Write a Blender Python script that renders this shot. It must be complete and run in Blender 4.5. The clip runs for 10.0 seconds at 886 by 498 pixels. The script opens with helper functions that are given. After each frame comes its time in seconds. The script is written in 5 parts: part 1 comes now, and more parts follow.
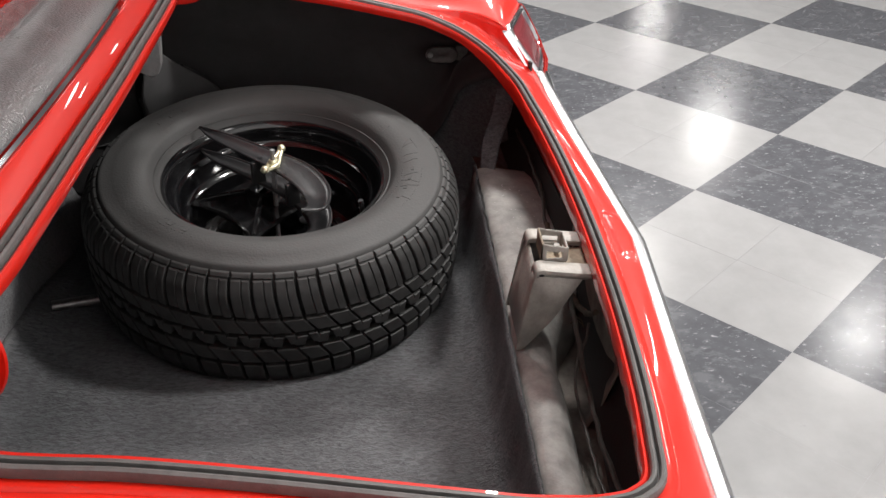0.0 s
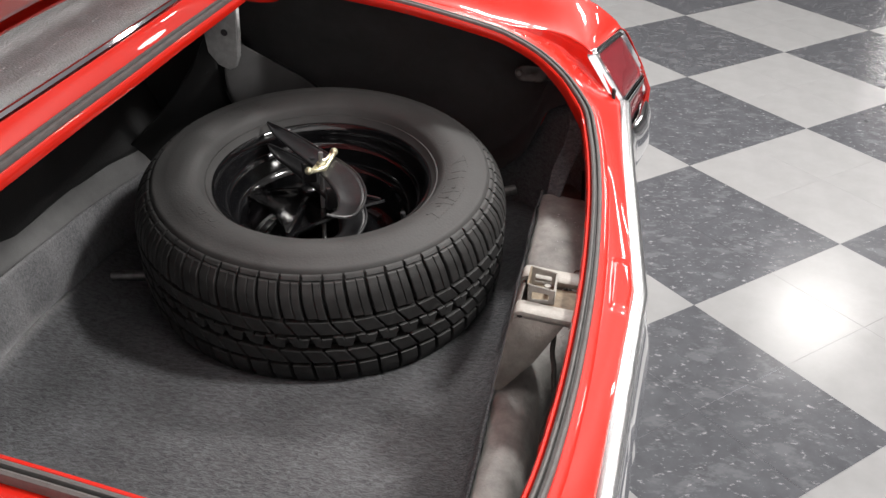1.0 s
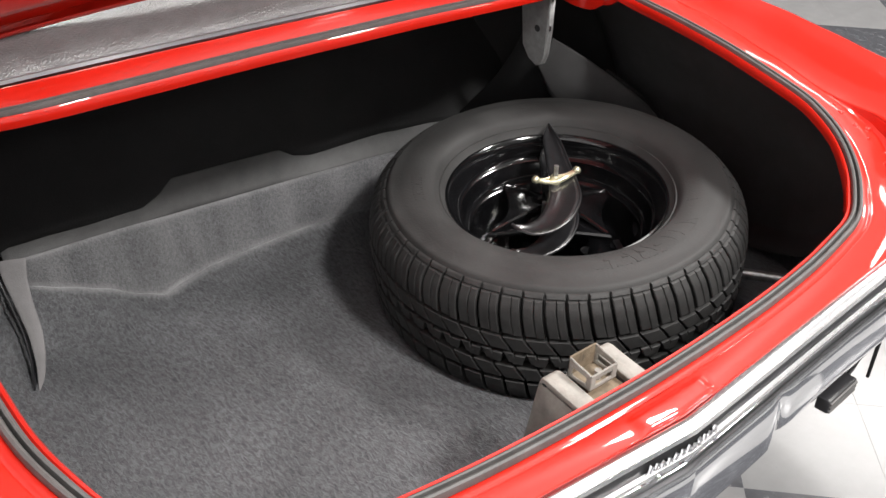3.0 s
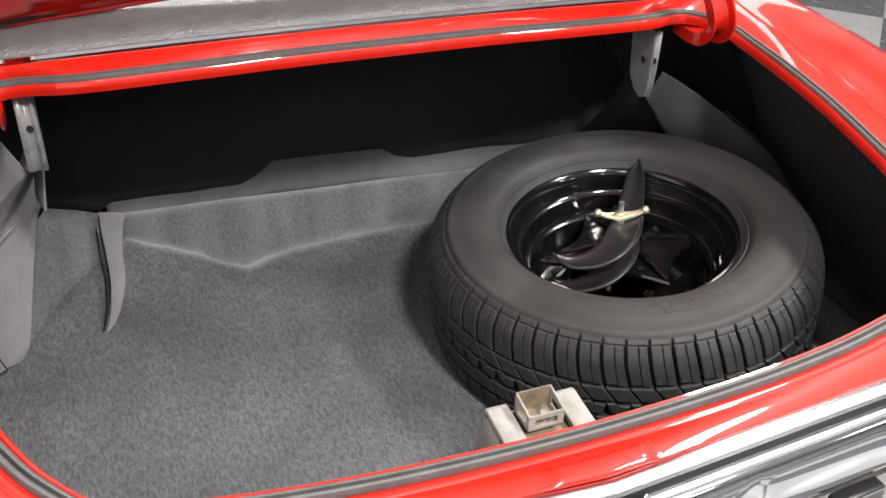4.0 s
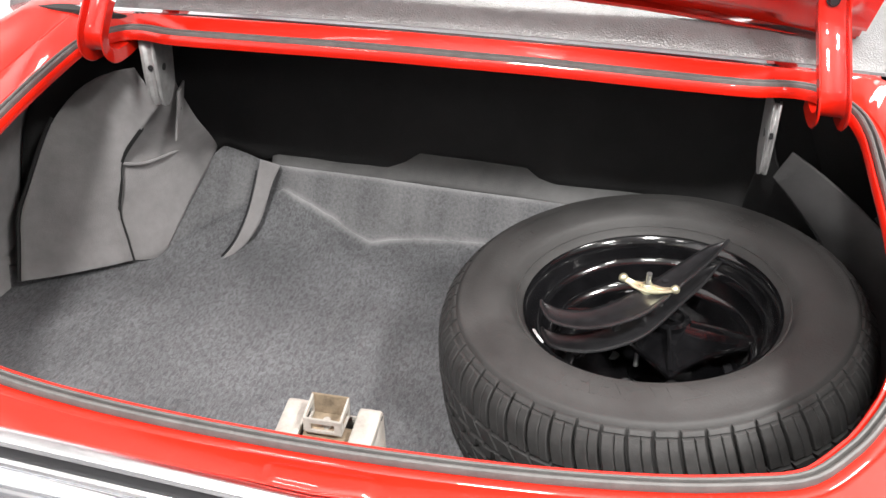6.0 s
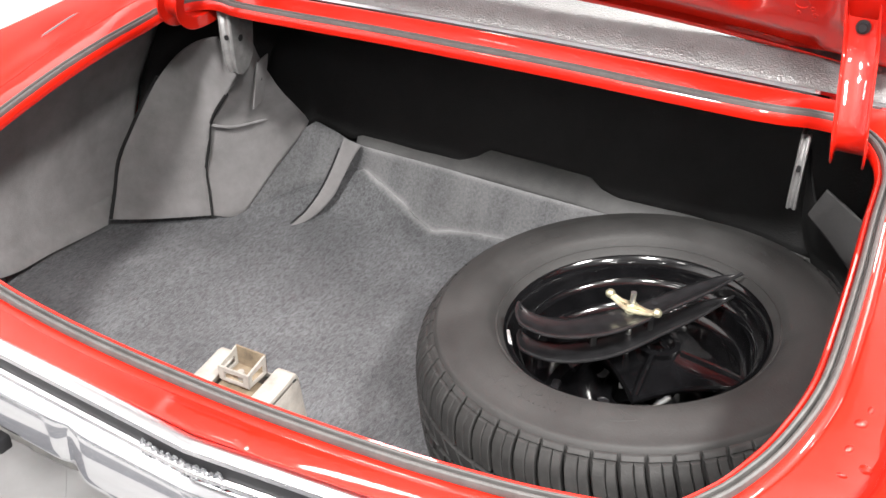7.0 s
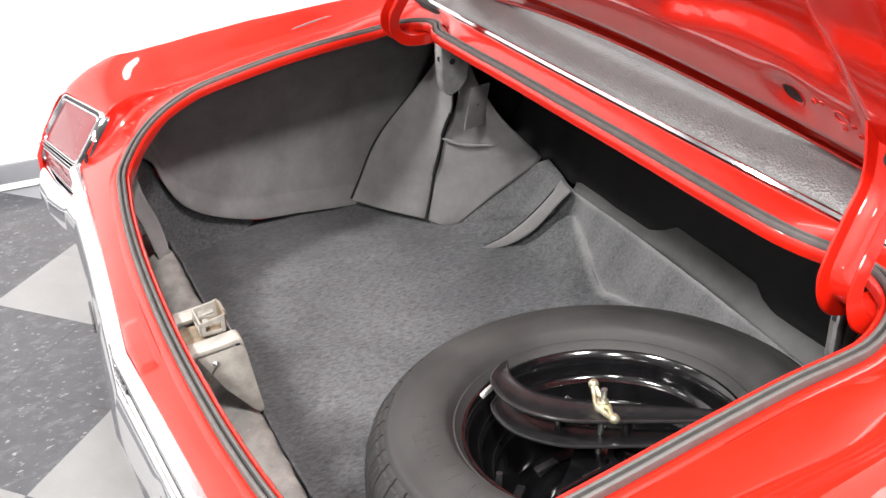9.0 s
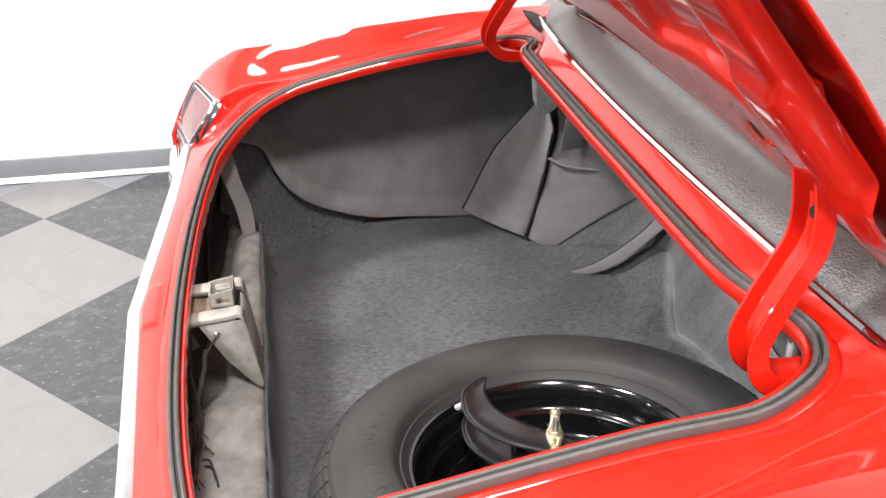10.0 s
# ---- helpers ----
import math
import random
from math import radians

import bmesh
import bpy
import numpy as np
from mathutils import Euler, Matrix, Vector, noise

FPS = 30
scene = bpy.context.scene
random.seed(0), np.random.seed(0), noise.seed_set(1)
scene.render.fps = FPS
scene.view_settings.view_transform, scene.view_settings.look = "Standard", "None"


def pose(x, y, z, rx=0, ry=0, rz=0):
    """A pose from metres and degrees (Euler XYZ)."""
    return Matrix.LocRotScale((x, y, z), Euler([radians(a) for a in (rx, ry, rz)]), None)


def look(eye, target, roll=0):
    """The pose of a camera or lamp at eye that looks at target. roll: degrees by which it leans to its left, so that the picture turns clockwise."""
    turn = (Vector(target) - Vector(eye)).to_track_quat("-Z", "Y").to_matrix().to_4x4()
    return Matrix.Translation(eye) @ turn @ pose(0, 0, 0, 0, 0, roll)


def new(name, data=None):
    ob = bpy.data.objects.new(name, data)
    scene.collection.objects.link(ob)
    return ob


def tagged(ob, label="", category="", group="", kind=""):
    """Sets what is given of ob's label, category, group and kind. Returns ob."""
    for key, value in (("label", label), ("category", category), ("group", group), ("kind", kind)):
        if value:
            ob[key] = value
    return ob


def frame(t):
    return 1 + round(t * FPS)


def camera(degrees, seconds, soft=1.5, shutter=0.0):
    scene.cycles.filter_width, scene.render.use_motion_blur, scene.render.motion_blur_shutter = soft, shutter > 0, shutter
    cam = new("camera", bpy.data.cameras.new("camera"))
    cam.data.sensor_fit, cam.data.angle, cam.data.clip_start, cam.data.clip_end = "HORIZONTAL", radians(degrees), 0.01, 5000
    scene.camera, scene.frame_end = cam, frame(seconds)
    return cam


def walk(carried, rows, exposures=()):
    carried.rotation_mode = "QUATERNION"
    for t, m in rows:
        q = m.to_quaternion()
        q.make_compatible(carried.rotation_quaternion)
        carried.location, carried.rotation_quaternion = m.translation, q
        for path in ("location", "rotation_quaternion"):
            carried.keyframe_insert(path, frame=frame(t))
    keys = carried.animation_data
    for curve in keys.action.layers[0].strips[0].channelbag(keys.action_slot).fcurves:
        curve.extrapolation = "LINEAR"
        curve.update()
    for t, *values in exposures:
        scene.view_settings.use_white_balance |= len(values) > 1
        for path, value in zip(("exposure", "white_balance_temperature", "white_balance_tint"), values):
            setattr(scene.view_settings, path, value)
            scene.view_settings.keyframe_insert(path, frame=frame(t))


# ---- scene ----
cam = camera(49.99, 10.0)
PATH = [
    (0, (-1.1642, 0.2114, 1.4160), (0.5417, 0.0837, 0.3798), 1.41),
    (0.5, (-1.1444, 0.0605, 1.4284), (0.5629, 0.1225, 0.3885), 1.54),
    (1, (-1.0949, -0.0922, 1.4273), (0.5857, 0.2211, 0.3893), 1.39),
    (1.5, (-1.0322, -0.2378, 1.4264), (0.5657, 0.3671, 0.3869), 1.75),
    (2, (-0.9578, -0.3675, 1.4323), (0.5056, 0.5031, 0.3833), 2.07),
    (2.5, (-0.8561, -0.4730, 1.4394), (0.4453, 0.6157, 0.3806), 2.43),
    (3, (-0.7423, -0.5831, 1.4530), (0.3552, 0.6970, 0.3775), 2.37),
    (4.5, (-0.2915, -0.8090, 1.4778), (0.1363, 0.8330, 0.4191), 2.27),
    (5, (-0.1043, -0.8509, 1.4674), (0.0699, 0.8475, 0.4257), 1.88),
    (5.5, (0.0816, -0.8566, 1.4843), (0.0147, 0.8401, 0.4277), 1.55),
    (6, (0.2623, -0.8317, 1.4908), (-0.0492, 0.8318, 0.4251), 1.15),
    (7.5, (0.7859, -0.6640, 1.4811), (-0.2055, 0.7176, 0.4284), 0.89),
    (8, (0.9427, -0.5511, 1.4886), (-0.2695, 0.6520, 0.4477), 0.59),
    (8.5, (1.0559, -0.4164, 1.4901), (-0.3399, 0.5967, 0.4774), 0.16),
    (9, (1.1443, -0.2581, 1.4884), (-0.3990, 0.5467, 0.5032), 0.11),
    (9.5, (1.2358, -0.0903, 1.4761), (-0.4265, 0.4766, 0.5191), -0.16),
    (10, (1.2869, 0.0859, 1.4774), (-0.4493, 0.3959, 0.5342), -0.60),
]
walk(cam, [(t, look(eye, target, roll)) for t, eye, target, roll in PATH],
     [(0, -0.85), (2.5, -0.79), (5.0, -0.33), (7.5, -0.04), (8.5, -0.13), (9.5, -0.42), (10, -0.50)])

# ---- light ----
world = bpy.data.worlds.new("showroom_air")
scene.world = world
world.use_nodes = True
world.node_tree.nodes["Background"].inputs["Color"].default_value = (0.9, 0.95, 1.0, 1)
world.node_tree.nodes["Background"].inputs["Strength"].default_value = 0.03
scene.view_settings.exposure = 0.0
CEIL = 3.6
# x, y, power, side
LAMPS = [(2.1, -0.1, 205, 0.5), (-0.85, -0.35, 24, 0.5), (2.3, -1.9, 190, 0.5), (0.1, -2.0, 280, 0.5), (3.6, -4.4, 70, 0.5), (6.5, -2.1, 60, 0.8), (5.6, -0.1, 40, 0.5), (5.4, -4.0, 50, 0.5), (9.8, -4.0, 60, 0.5), (14.4, -4.4, 60, 0.5),
         (5.5, 1.45, 120, 1.6), (2.8, -6.6, 45, 0.5), (9.8, 0.6, 40, 0.5), (-0.9, -5.8, 45, 0.5), (-1.5, -2.4, 20, 0.5), (14.4, 1.0, 40, 0.5), (7.5, 3.4, 70, 1.4), (0.0, 3.05, 330, 1.7), (2.3, 2.9, 75, 1.6)]


# ---- materials ----
def material(name, color, rough=0.5, metal=0.0, coat=0.0, spec=0.5):
    m = bpy.data.materials.new(name)
    m.use_nodes = True
    b = m.node_tree.nodes["Principled BSDF"]
    b.inputs["Base Color"].default_value = (*color, 1)
    b.inputs["Roughness"].default_value = rough
    b.inputs["Metallic"].default_value = metal
    b.inputs["Coat Weight"].default_value = coat
    b.inputs["Coat Roughness"].default_value = 0.03
    b.inputs["Specular IOR Level"].default_value = spec
    return m


def vary(m, scale=30.0, dark=0.7, light=1.2, bump=0.0, bump_scale=300.0, rough_var=0.0, stretch=(1, 1, 1), detail=6.0, coord="Object"):
    """Two-scale colour variation, roughness variation and a fine bump."""
    nt = m.node_tree
    b = nt.nodes["Principled BSDF"]
    color = tuple(b.inputs["Base Color"].default_value)
    tc = nt.nodes.new("ShaderNodeTexCoord")
    mp = nt.nodes.new("ShaderNodeMapping")
    mp.inputs["Scale"].default_value = stretch
    nt.links.new(tc.outputs[coord], mp.inputs["Vector"])
    n1 = nt.nodes.new("ShaderNodeTexNoise")
    n1.inputs["Scale"].default_value = scale
    n1.inputs["Detail"].default_value = detail
    n1.inputs["Roughness"].default_value = 0.65
    nt.links.new(mp.outputs[0], n1.inputs["Vector"])
    ramp = nt.nodes.new("ShaderNodeMapRange")
    ramp.inputs["From Min"].default_value, ramp.inputs["From Max"].default_value = 0.3, 0.7
    ramp.inputs["To Min"].default_value, ramp.inputs["To Max"].default_value = dark, light
    nt.links.new(n1.outputs["Fac"], ramp.inputs["Value"])
    mul = nt.nodes.new("ShaderNodeVectorMath")
    mul.operation = "SCALE"
    mul.inputs[0].default_value = color[:3]
    nt.links.new(ramp.outputs[0], mul.inputs["Scale"])
    nt.links.new(mul.outputs[0], b.inputs["Base Color"])
    if rough_var:
        r = nt.nodes.new("ShaderNodeMapRange")
        base = b.inputs["Roughness"].default_value
        r.inputs["From Min"].default_value, r.inputs["From Max"].default_value = 0.3, 0.7
        r.inputs["To Min"].default_value, r.inputs["To Max"].default_value = base - rough_var, base + rough_var
        nt.links.new(n1.outputs["Fac"], r.inputs["Value"])
        nt.links.new(r.outputs[0], b.inputs["Roughness"])
    if bump:
        n2 = nt.nodes.new("ShaderNodeTexNoise")
        n2.inputs["Scale"].default_value = bump_scale
        n2.inputs["Detail"].default_value = 3.0
        nt.links.new(mp.outputs[0], n2.inputs["Vector"])
        bp = nt.nodes.new("ShaderNodeBump")
        bp.inputs["Strength"].default_value = bump
        bp.inputs["Distance"].default_value = 0.002
        nt.links.new(n2.outputs["Fac"], bp.inputs["Height"])
        nt.links.new(bp.outputs[0], b.inputs["Normal"])
    return m


RED = vary(material("red_paint", (0.56, 0.0115, 0.0035), 0.42, 0, 1.0, 0.25), 4, 0.96, 1.04)
RUBBER = vary(material("seal_rubber", (0.085, 0.082, 0.08), 0.55), 60, 0.8, 1.2, 0.2, 500)
CHROME = material("chrome", (0.85, 0.86, 0.88), 0.06, 1.0)
BRIGHT = vary(material("bright_moulding", (0.88, 0.88, 0.89), 0.24, 1.0), 60, 0.92, 1.06)
STEEL = vary(material("worn_steel", (0.45, 0.45, 0.45), 0.4, 0.9), 80, 0.6, 1.1)
BLACK_TRIM = material("black_trim", (0.02, 0.02, 0.022), 0.35)
MAT = vary(material("trunk_mat_vinyl", (0.106, 0.108, 0.114), 0.52, 0, 0, 0.28), 5, 0.74, 1.2, 0, 300, 0.06)


def leather_grain(m, scale, fine, depth, stretch=(1.0, 0.4, 1.0)):
    """Embossed grain: short uneven cells that shade both the relief and the colour."""
    nt = m.node_tree
    b = nt.nodes["Principled BSDF"]
    old = b.inputs["Base Color"].links[0].from_socket
    tc = nt.nodes.new("ShaderNodeTexCoord")
    mp = nt.nodes.new("ShaderNodeMapping")
    mp.inputs["Scale"].default_value = stretch
    nt.links.new(tc.outputs["Object"], mp.inputs["Vector"])
    big = nt.nodes.new("ShaderNodeTexNoise")
    big.inputs["Scale"].default_value = scale
    big.inputs["Detail"].default_value = 3.0
    big.inputs["Roughness"].default_value = 0.75
    big.inputs["Distortion"].default_value = 0.6
    nt.links.new(mp.outputs[0], big.inputs["Vector"])
    r = nt.nodes.new("ShaderNodeMapRange")
    r.inputs["From Min"].default_value, r.inputs["From Max"].default_value = 0.36, 0.64
    r.inputs["To Min"].default_value, r.inputs["To Max"].default_value = 1 - fine, 1 + fine
    nt.links.new(big.outputs["Fac"], r.inputs["Value"])
    mul = nt.nodes.new("ShaderNodeVectorMath")
    mul.operation = "SCALE"
    nt.links.new(old, mul.inputs[0])
    nt.links.new(r.outputs[0], mul.inputs["Scale"])
    nt.links.new(mul.outputs[0], b.inputs["Base Color"])
    bp = nt.nodes.new("ShaderNodeBump")
    bp.inputs["Strength"].default_value = 1.0
    bp.inputs["Distance"].default_value = depth
    nt.links.new(big.outputs["Fac"], bp.inputs["Height"])
    nt.links.new(bp.outputs[0], b.inputs["Normal"])


leather_grain(MAT, 185.0, 0.36, 0.005)


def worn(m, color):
    """Paler where the mesh carries its own wear and painted sheen."""
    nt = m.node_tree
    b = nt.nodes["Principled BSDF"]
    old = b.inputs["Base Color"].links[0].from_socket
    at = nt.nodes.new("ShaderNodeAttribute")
    at.attribute_name = "wear_sheen"
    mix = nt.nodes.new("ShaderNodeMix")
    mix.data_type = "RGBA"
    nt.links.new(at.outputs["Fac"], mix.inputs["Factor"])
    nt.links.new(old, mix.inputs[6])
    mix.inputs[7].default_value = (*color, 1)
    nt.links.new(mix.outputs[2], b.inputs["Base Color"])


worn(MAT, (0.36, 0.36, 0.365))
MAT.node_tree.nodes["Principled BSDF"].inputs["Diffuse Roughness"].default_value = 1.0
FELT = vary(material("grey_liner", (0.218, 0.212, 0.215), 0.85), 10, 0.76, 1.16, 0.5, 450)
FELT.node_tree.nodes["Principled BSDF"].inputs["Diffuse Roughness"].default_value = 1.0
# the same grey felt on the right side, shade put into its colour
SHADED_FLAP_FELT = vary(material("shaded_flap_liner", (0.064, 0.063, 0.064), 0.85), 10, 0.76, 1.16, 0.5, 450)
SHADED_FELT = vary(material("shaded_liner", (0.062, 0.061, 0.062), 0.85), 10, 0.76, 1.16, 0.5, 450)
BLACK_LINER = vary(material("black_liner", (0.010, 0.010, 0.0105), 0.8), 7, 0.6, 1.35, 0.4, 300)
PRIMER = vary(material("grey_primer", (0.36, 0.352, 0.335), 0.6), 24, 0.55, 1.15, 0.4, 180, 0.1)
LATCH = vary(material("pale_primer", (0.34, 0.325, 0.295), 0.55), 34, 0.62, 1.12, 0.35, 220, 0.1)
RUSTY = vary(material("rust_stained_primer", (0.20, 0.155, 0.105), 0.7), 40, 0.5, 1.4, 0.4, 220)
BROWN_WIRE = vary(material("brown_cloth_tape", (0.060, 0.047, 0.032), 0.75), 70, 0.6, 1.7, 0.4, 400)
CAVITY = vary(material("dirty_inner_steel", (0.125, 0.110, 0.096), 0.8), 22, 0.4, 1.7, 0.3, 200)
DULL_STEEL = vary(material("dull_steel", (0.13, 0.125, 0.12), 0.5, 0.3), 50, 0.6, 1.3, 0.2, 300)
LEAD = vary(material("lead_grey", (0.52, 0.52, 0.52), 0.6), 90, 0.7, 1.15, 0.3, 300)
STEEL_GREY = vary(material("grey_steel", (0.30, 0.30, 0.30), 0.45, 0.3), 50, 0.7, 1.15, 0.1, 300)
WIRE = vary(material("taped_wire", (0.035, 0.032, 0.028), 0.6), 90, 0.6, 1.6, 0.3, 500)
CLAMP_BLACK = vary(material("satin_black_steel", (0.012, 0.012, 0.013), 0.3, 0, 0.2), 60, 0.7, 1.4, 0.1, 200)
TYRE = vary(material("tyre_rubber", (0.0358, 0.0353, 0.0350), 0.62, 0, 0, 0.35), 7, 0.68, 1.3, 0.25, 260, 0.08)
TREAD = vary(material("tread_rubber", (0.0285, 0.0282, 0.0280), 0.58, 0, 0, 0.35), 40, 0.7, 1.35, 0.2, 300)
RIM_BLACK = vary(material("gloss_black", (0.004, 0.004, 0.0045), 0.13, 0, 0.5), 30, 0.7, 1.5, 0.03, 150)
BRASS = vary(material("zinc_yellow", (0.86, 0.82, 0.58), 0.34, 0.85), 60, 0.75, 1.15)
VINYL = vary(material("grained_vinyl", (0.12, 0.12, 0.122), 0.32, 0, 0.0, 0.9), 40, 0.8, 1.2, 1.0, 300, 0.05)
LEDGE = vary(material("ledge_felt", (0.125, 0.125, 0.126), 0.9, 0, 0, 0.1), 9, 0.75, 1.2, 0.4, 500)
LENS = material("red_lens", (0.17, 0.016, 0.022), 0.25, 0, 0.6)
WHITE_WALL = vary(material("white_wall_paint", (0.82, 0.82, 0.83), 0.7), 3, 0.97, 1.02, 0.05, 200)
BASE_GREY = vary(material("baseboard_grey", (0.22, 0.23, 0.25), 0.5), 5, 0.9, 1.1)
TOE = vary(material("glossy_toe", (0.55, 0.55, 0.56), 0.2), 20, 0.9, 1.1)
TILE_LIGHT = vary(material("light_tile", (0.226, 0.226, 0.227), 0.19, 0, 0.0), 9, 0.92, 1.06, 0.02, 60, 0.03)
TILE_DARK = vary(material("dark_tile", (0.063, 0.065, 0.072), 0.19, 0, 0.0), 14, 0.85, 1.2, 0.02, 60, 0.03)


def flecks(m, fleck, scale, cut):
    """Sparse pale chips, as in marbled vinyl tile."""
    nt = m.node_tree
    b = nt.nodes["Principled BSDF"]
    old = b.inputs["Base Color"].links[0].from_socket
    tc = nt.nodes.new("ShaderNodeTexCoord")
    geo = nt.nodes.new("ShaderNodeNewGeometry")
    mp = nt.nodes.new("ShaderNodeMapping")
    mp.inputs["Rotation"].default_value = (0, 0, 0.6)
    mp.inputs["Scale"].default_value = (1.0, 0.55, 1.0)
    nt.links.new(geo.outputs["Position"], mp.inputs["Vector"])
    n = nt.nodes.new("ShaderNodeTexNoise")
    n.inputs["Scale"].default_value = scale
    n.inputs["Detail"].default_value = 4.0
    n.inputs["Roughness"].default_value = 0.7
    nt.links.new(mp.outputs[0], n.inputs["Vector"])
    r = nt.nodes.new("ShaderNodeMapRange")
    r.inputs["From Min"].default_value, r.inputs["From Max"].default_value = cut, cut + 0.09
    nt.links.new(n.outputs["Fac"], r.inputs["Value"])
    mix = nt.nodes.new("ShaderNodeMix")
    mix.data_type = "RGBA"
    nt.links.new(r.outputs[0], mix.inputs["Factor"])
    nt.links.new(old, mix.inputs[6])
    mix.inputs[7].default_value = (*fleck, 1)
    nt.links.new(mix.outputs[2], b.inputs["Base Color"])


flecks(TILE_DARK, (0.094, 0.096, 0.104), 20.0, 0.53)
flecks(TILE_DARK, (0.24, 0.24, 0.25), 75.0, 0.595)
flecks(TILE_LIGHT, (0.21, 0.21, 0.215), 40.0, 0.64)
CEILING = vary(material("ceiling_paint", (0.75, 0.75, 0.75), 0.8), 3, 0.95, 1.05)


# ---- mesh helpers ----
def settle(x, y, z):
    """From the axes on which the trunk's lining was drawn to the body's own axes."""
    return (1.0151 * x - 0.0204 * y - 0.0094 * z + 0.0160, 1.0332 * y + 0.0623 * z - 0.0132 * abs(x) - 0.0364, 1.0034 * z - 0.0158 * x - 0.0100 * y - 0.0262)


LINING = [False]


def link(name, me, mat, parent=None, label="", sharp=35.0):
    if LINING[0]:
        for v in me.vertices:
            v.co = settle(*v.co)
    me.materials.append(mat)
    me.polygons.foreach_set("use_smooth", [True] * len(me.polygons))
    me.update()
    me.set_sharp_from_angle(angle=radians(sharp))
    ob = new(name, me)
    if parent is not None:
        ob.parent = parent
    if label:
        ob["label"] = label
    return ob


def part(name, bm, mat, parent=None, label="", sharp=35.0):
    bmesh.ops.recalc_face_normals(bm, faces=bm.faces)
    me = bpy.data.meshes.new(name)
    bm.to_mesh(me)
    bm.free()
    return link(name, me, mat, parent, label, sharp)


def sheet(rows, closed_u=False, closed_v=False, caps=False):
    """bmesh of a grid of points; u runs along a row, v from row to row."""
    bm = bmesh.new()
    vs = [[bm.verts.new(p) for p in r] for r in rows]
    n, k = len(rows), len(rows[0])
    for i in range(n if closed_v else n - 1):
        for j in range(k if closed_u else k - 1):
            bm.faces.new((vs[i][j], vs[i][(j + 1) % k], vs[(i + 1) % n][(j + 1) % k], vs[(i + 1) % n][j]))
    if caps:
        bm.faces.new(vs[0])
        bm.faces.new(list(reversed(vs[-1])))
    return bm


def thick(ob, t, offset=-1.0):
    m = ob.modifiers.new("thickness", "SOLIDIFY")
    m.thickness, m.offset = t, offset
    return ob


def smooth_line(pts, n, closed=False):
    """n points of a Catmull-Rom line through pts, evenly spaced."""
    P = [Vector(p) for p in pts]
    k = len(P)
    out = []
    segs = k if closed else k - 1
    for i in range(segs):
        if closed:
            a, b, c, d = P[i - 1], P[i], P[(i + 1) % k], P[(i + 2) % k]
        else:
            a, b, c, d = P[max(i - 1, 0)], P[i], P[i + 1], P[min(i + 2, k - 1)]
        for j in range(24):
            t = j / 24
            out.append(0.5 * ((2 * b) + (c - a) * t + (2 * a - 5 * b + 4 * c - d) * t * t + (3 * b - a - 3 * c + d) * t ** 3))
    out.append(P[0].copy() if closed else P[-1].copy())
    lens = [0.0]
    for p, q in zip(out, out[1:]):
        lens.append(lens[-1] + (q - p).length)
    res, j = [], 0
    m = n if closed else n - 1
    for i in range(n):
        s = lens[-1] * i / m
        while j < len(out) - 2 and lens[j + 1] < s:
            j += 1
        f = (s - lens[j]) / max(lens[j + 1] - lens[j], 1e-9)
        res.append(out[j].lerp(out[j + 1], min(max(f, 0), 1)))
    return res


def sweep(path, profile, up=(0, 0, 1), closed=False, caps=True):
    """A profile of (side, up) offsets carried along a path."""
    rows = []
    n = len(path)
    for i, p in enumerate(path):
        if closed:
            d = (path[(i + 1) % n] - path[i - 1]).normalized()
        else:
            d = (path[min(i + 1, n - 1)] - path[max(i - 1, 0)]).normalized()
        side = d.cross(Vector(up)).normalized()
        u = side.cross(d).normalized()
        rows.append([p + side * a + u * b for a, b in profile])
    return sheet(rows, closed_u=True, closed_v=closed, caps=caps and not closed)


def ring(r, k=10, ry=None):
    ry = r if ry is None else ry
    return [(r * math.cos(2 * math.pi * i / k), ry * math.sin(2 * math.pi * i / k)) for i in range(k)]


def tube(path, r, k=8, closed=False):
    P = [Vector(p) for p in path]
    d = P[-1] - P[0]
    up = (0, 0, 1) if abs(d.normalized().z) < 0.9 else (0, 1, 0)
    return sweep(P, ring(r, k), up, closed)


def box(sx, sy, sz, at=(0, 0, 0), bevel=0.003, rot=None, seg=2):
    bm = bmesh.new()
    bmesh.ops.create_cube(bm, size=1.0)
    bmesh.ops.scale(bm, vec=(sx, sy, sz), verts=bm.verts)
    if bevel:
        bmesh.ops.bevel(bm, geom=list(bm.edges), offset=bevel, segments=seg, affect="EDGES", profile=0.5)
    if rot is not None:
        bmesh.ops.rotate(bm, cent=(0, 0, 0), matrix=Euler([radians(a) for a in rot]).to_matrix(), verts=bm.verts)
    bmesh.ops.translate(bm, vec=at, verts=bm.verts)
    return bm


def plate(pts, t, axis=0):
    """A flat plate from its outline in two axes, thickened along x."""
    bm = bmesh.new()
    vs = [bm.verts.new((0, y, z)) for y, z in pts]
    f = bm.faces.new(vs)
    r = bmesh.ops.extrude_face_region(bm, geom=[f])
    bmesh.ops.translate(bm, vec=(t, 0, 0), verts=[v for v in r["geom"] if isinstance(v, bmesh.types.BMVert)])
    bmesh.ops.bevel(bm, geom=list(bm.edges), offset=min(t * 0.35, 0.001), segments=1, affect="EDGES")
    return bm


def lathe(profile, n=96, m=None):
    """Spin a (radius, z) profile round z."""
    rows = [[Vector((r * math.cos(2 * math.pi * i / n), r * math.sin(2 * math.pi * i / n), z)) for r, z in profile] for i in range(n)]
    bm = sheet(rows, closed_v=True)
    if m is not None:
        bm.transform(m)
    return bm


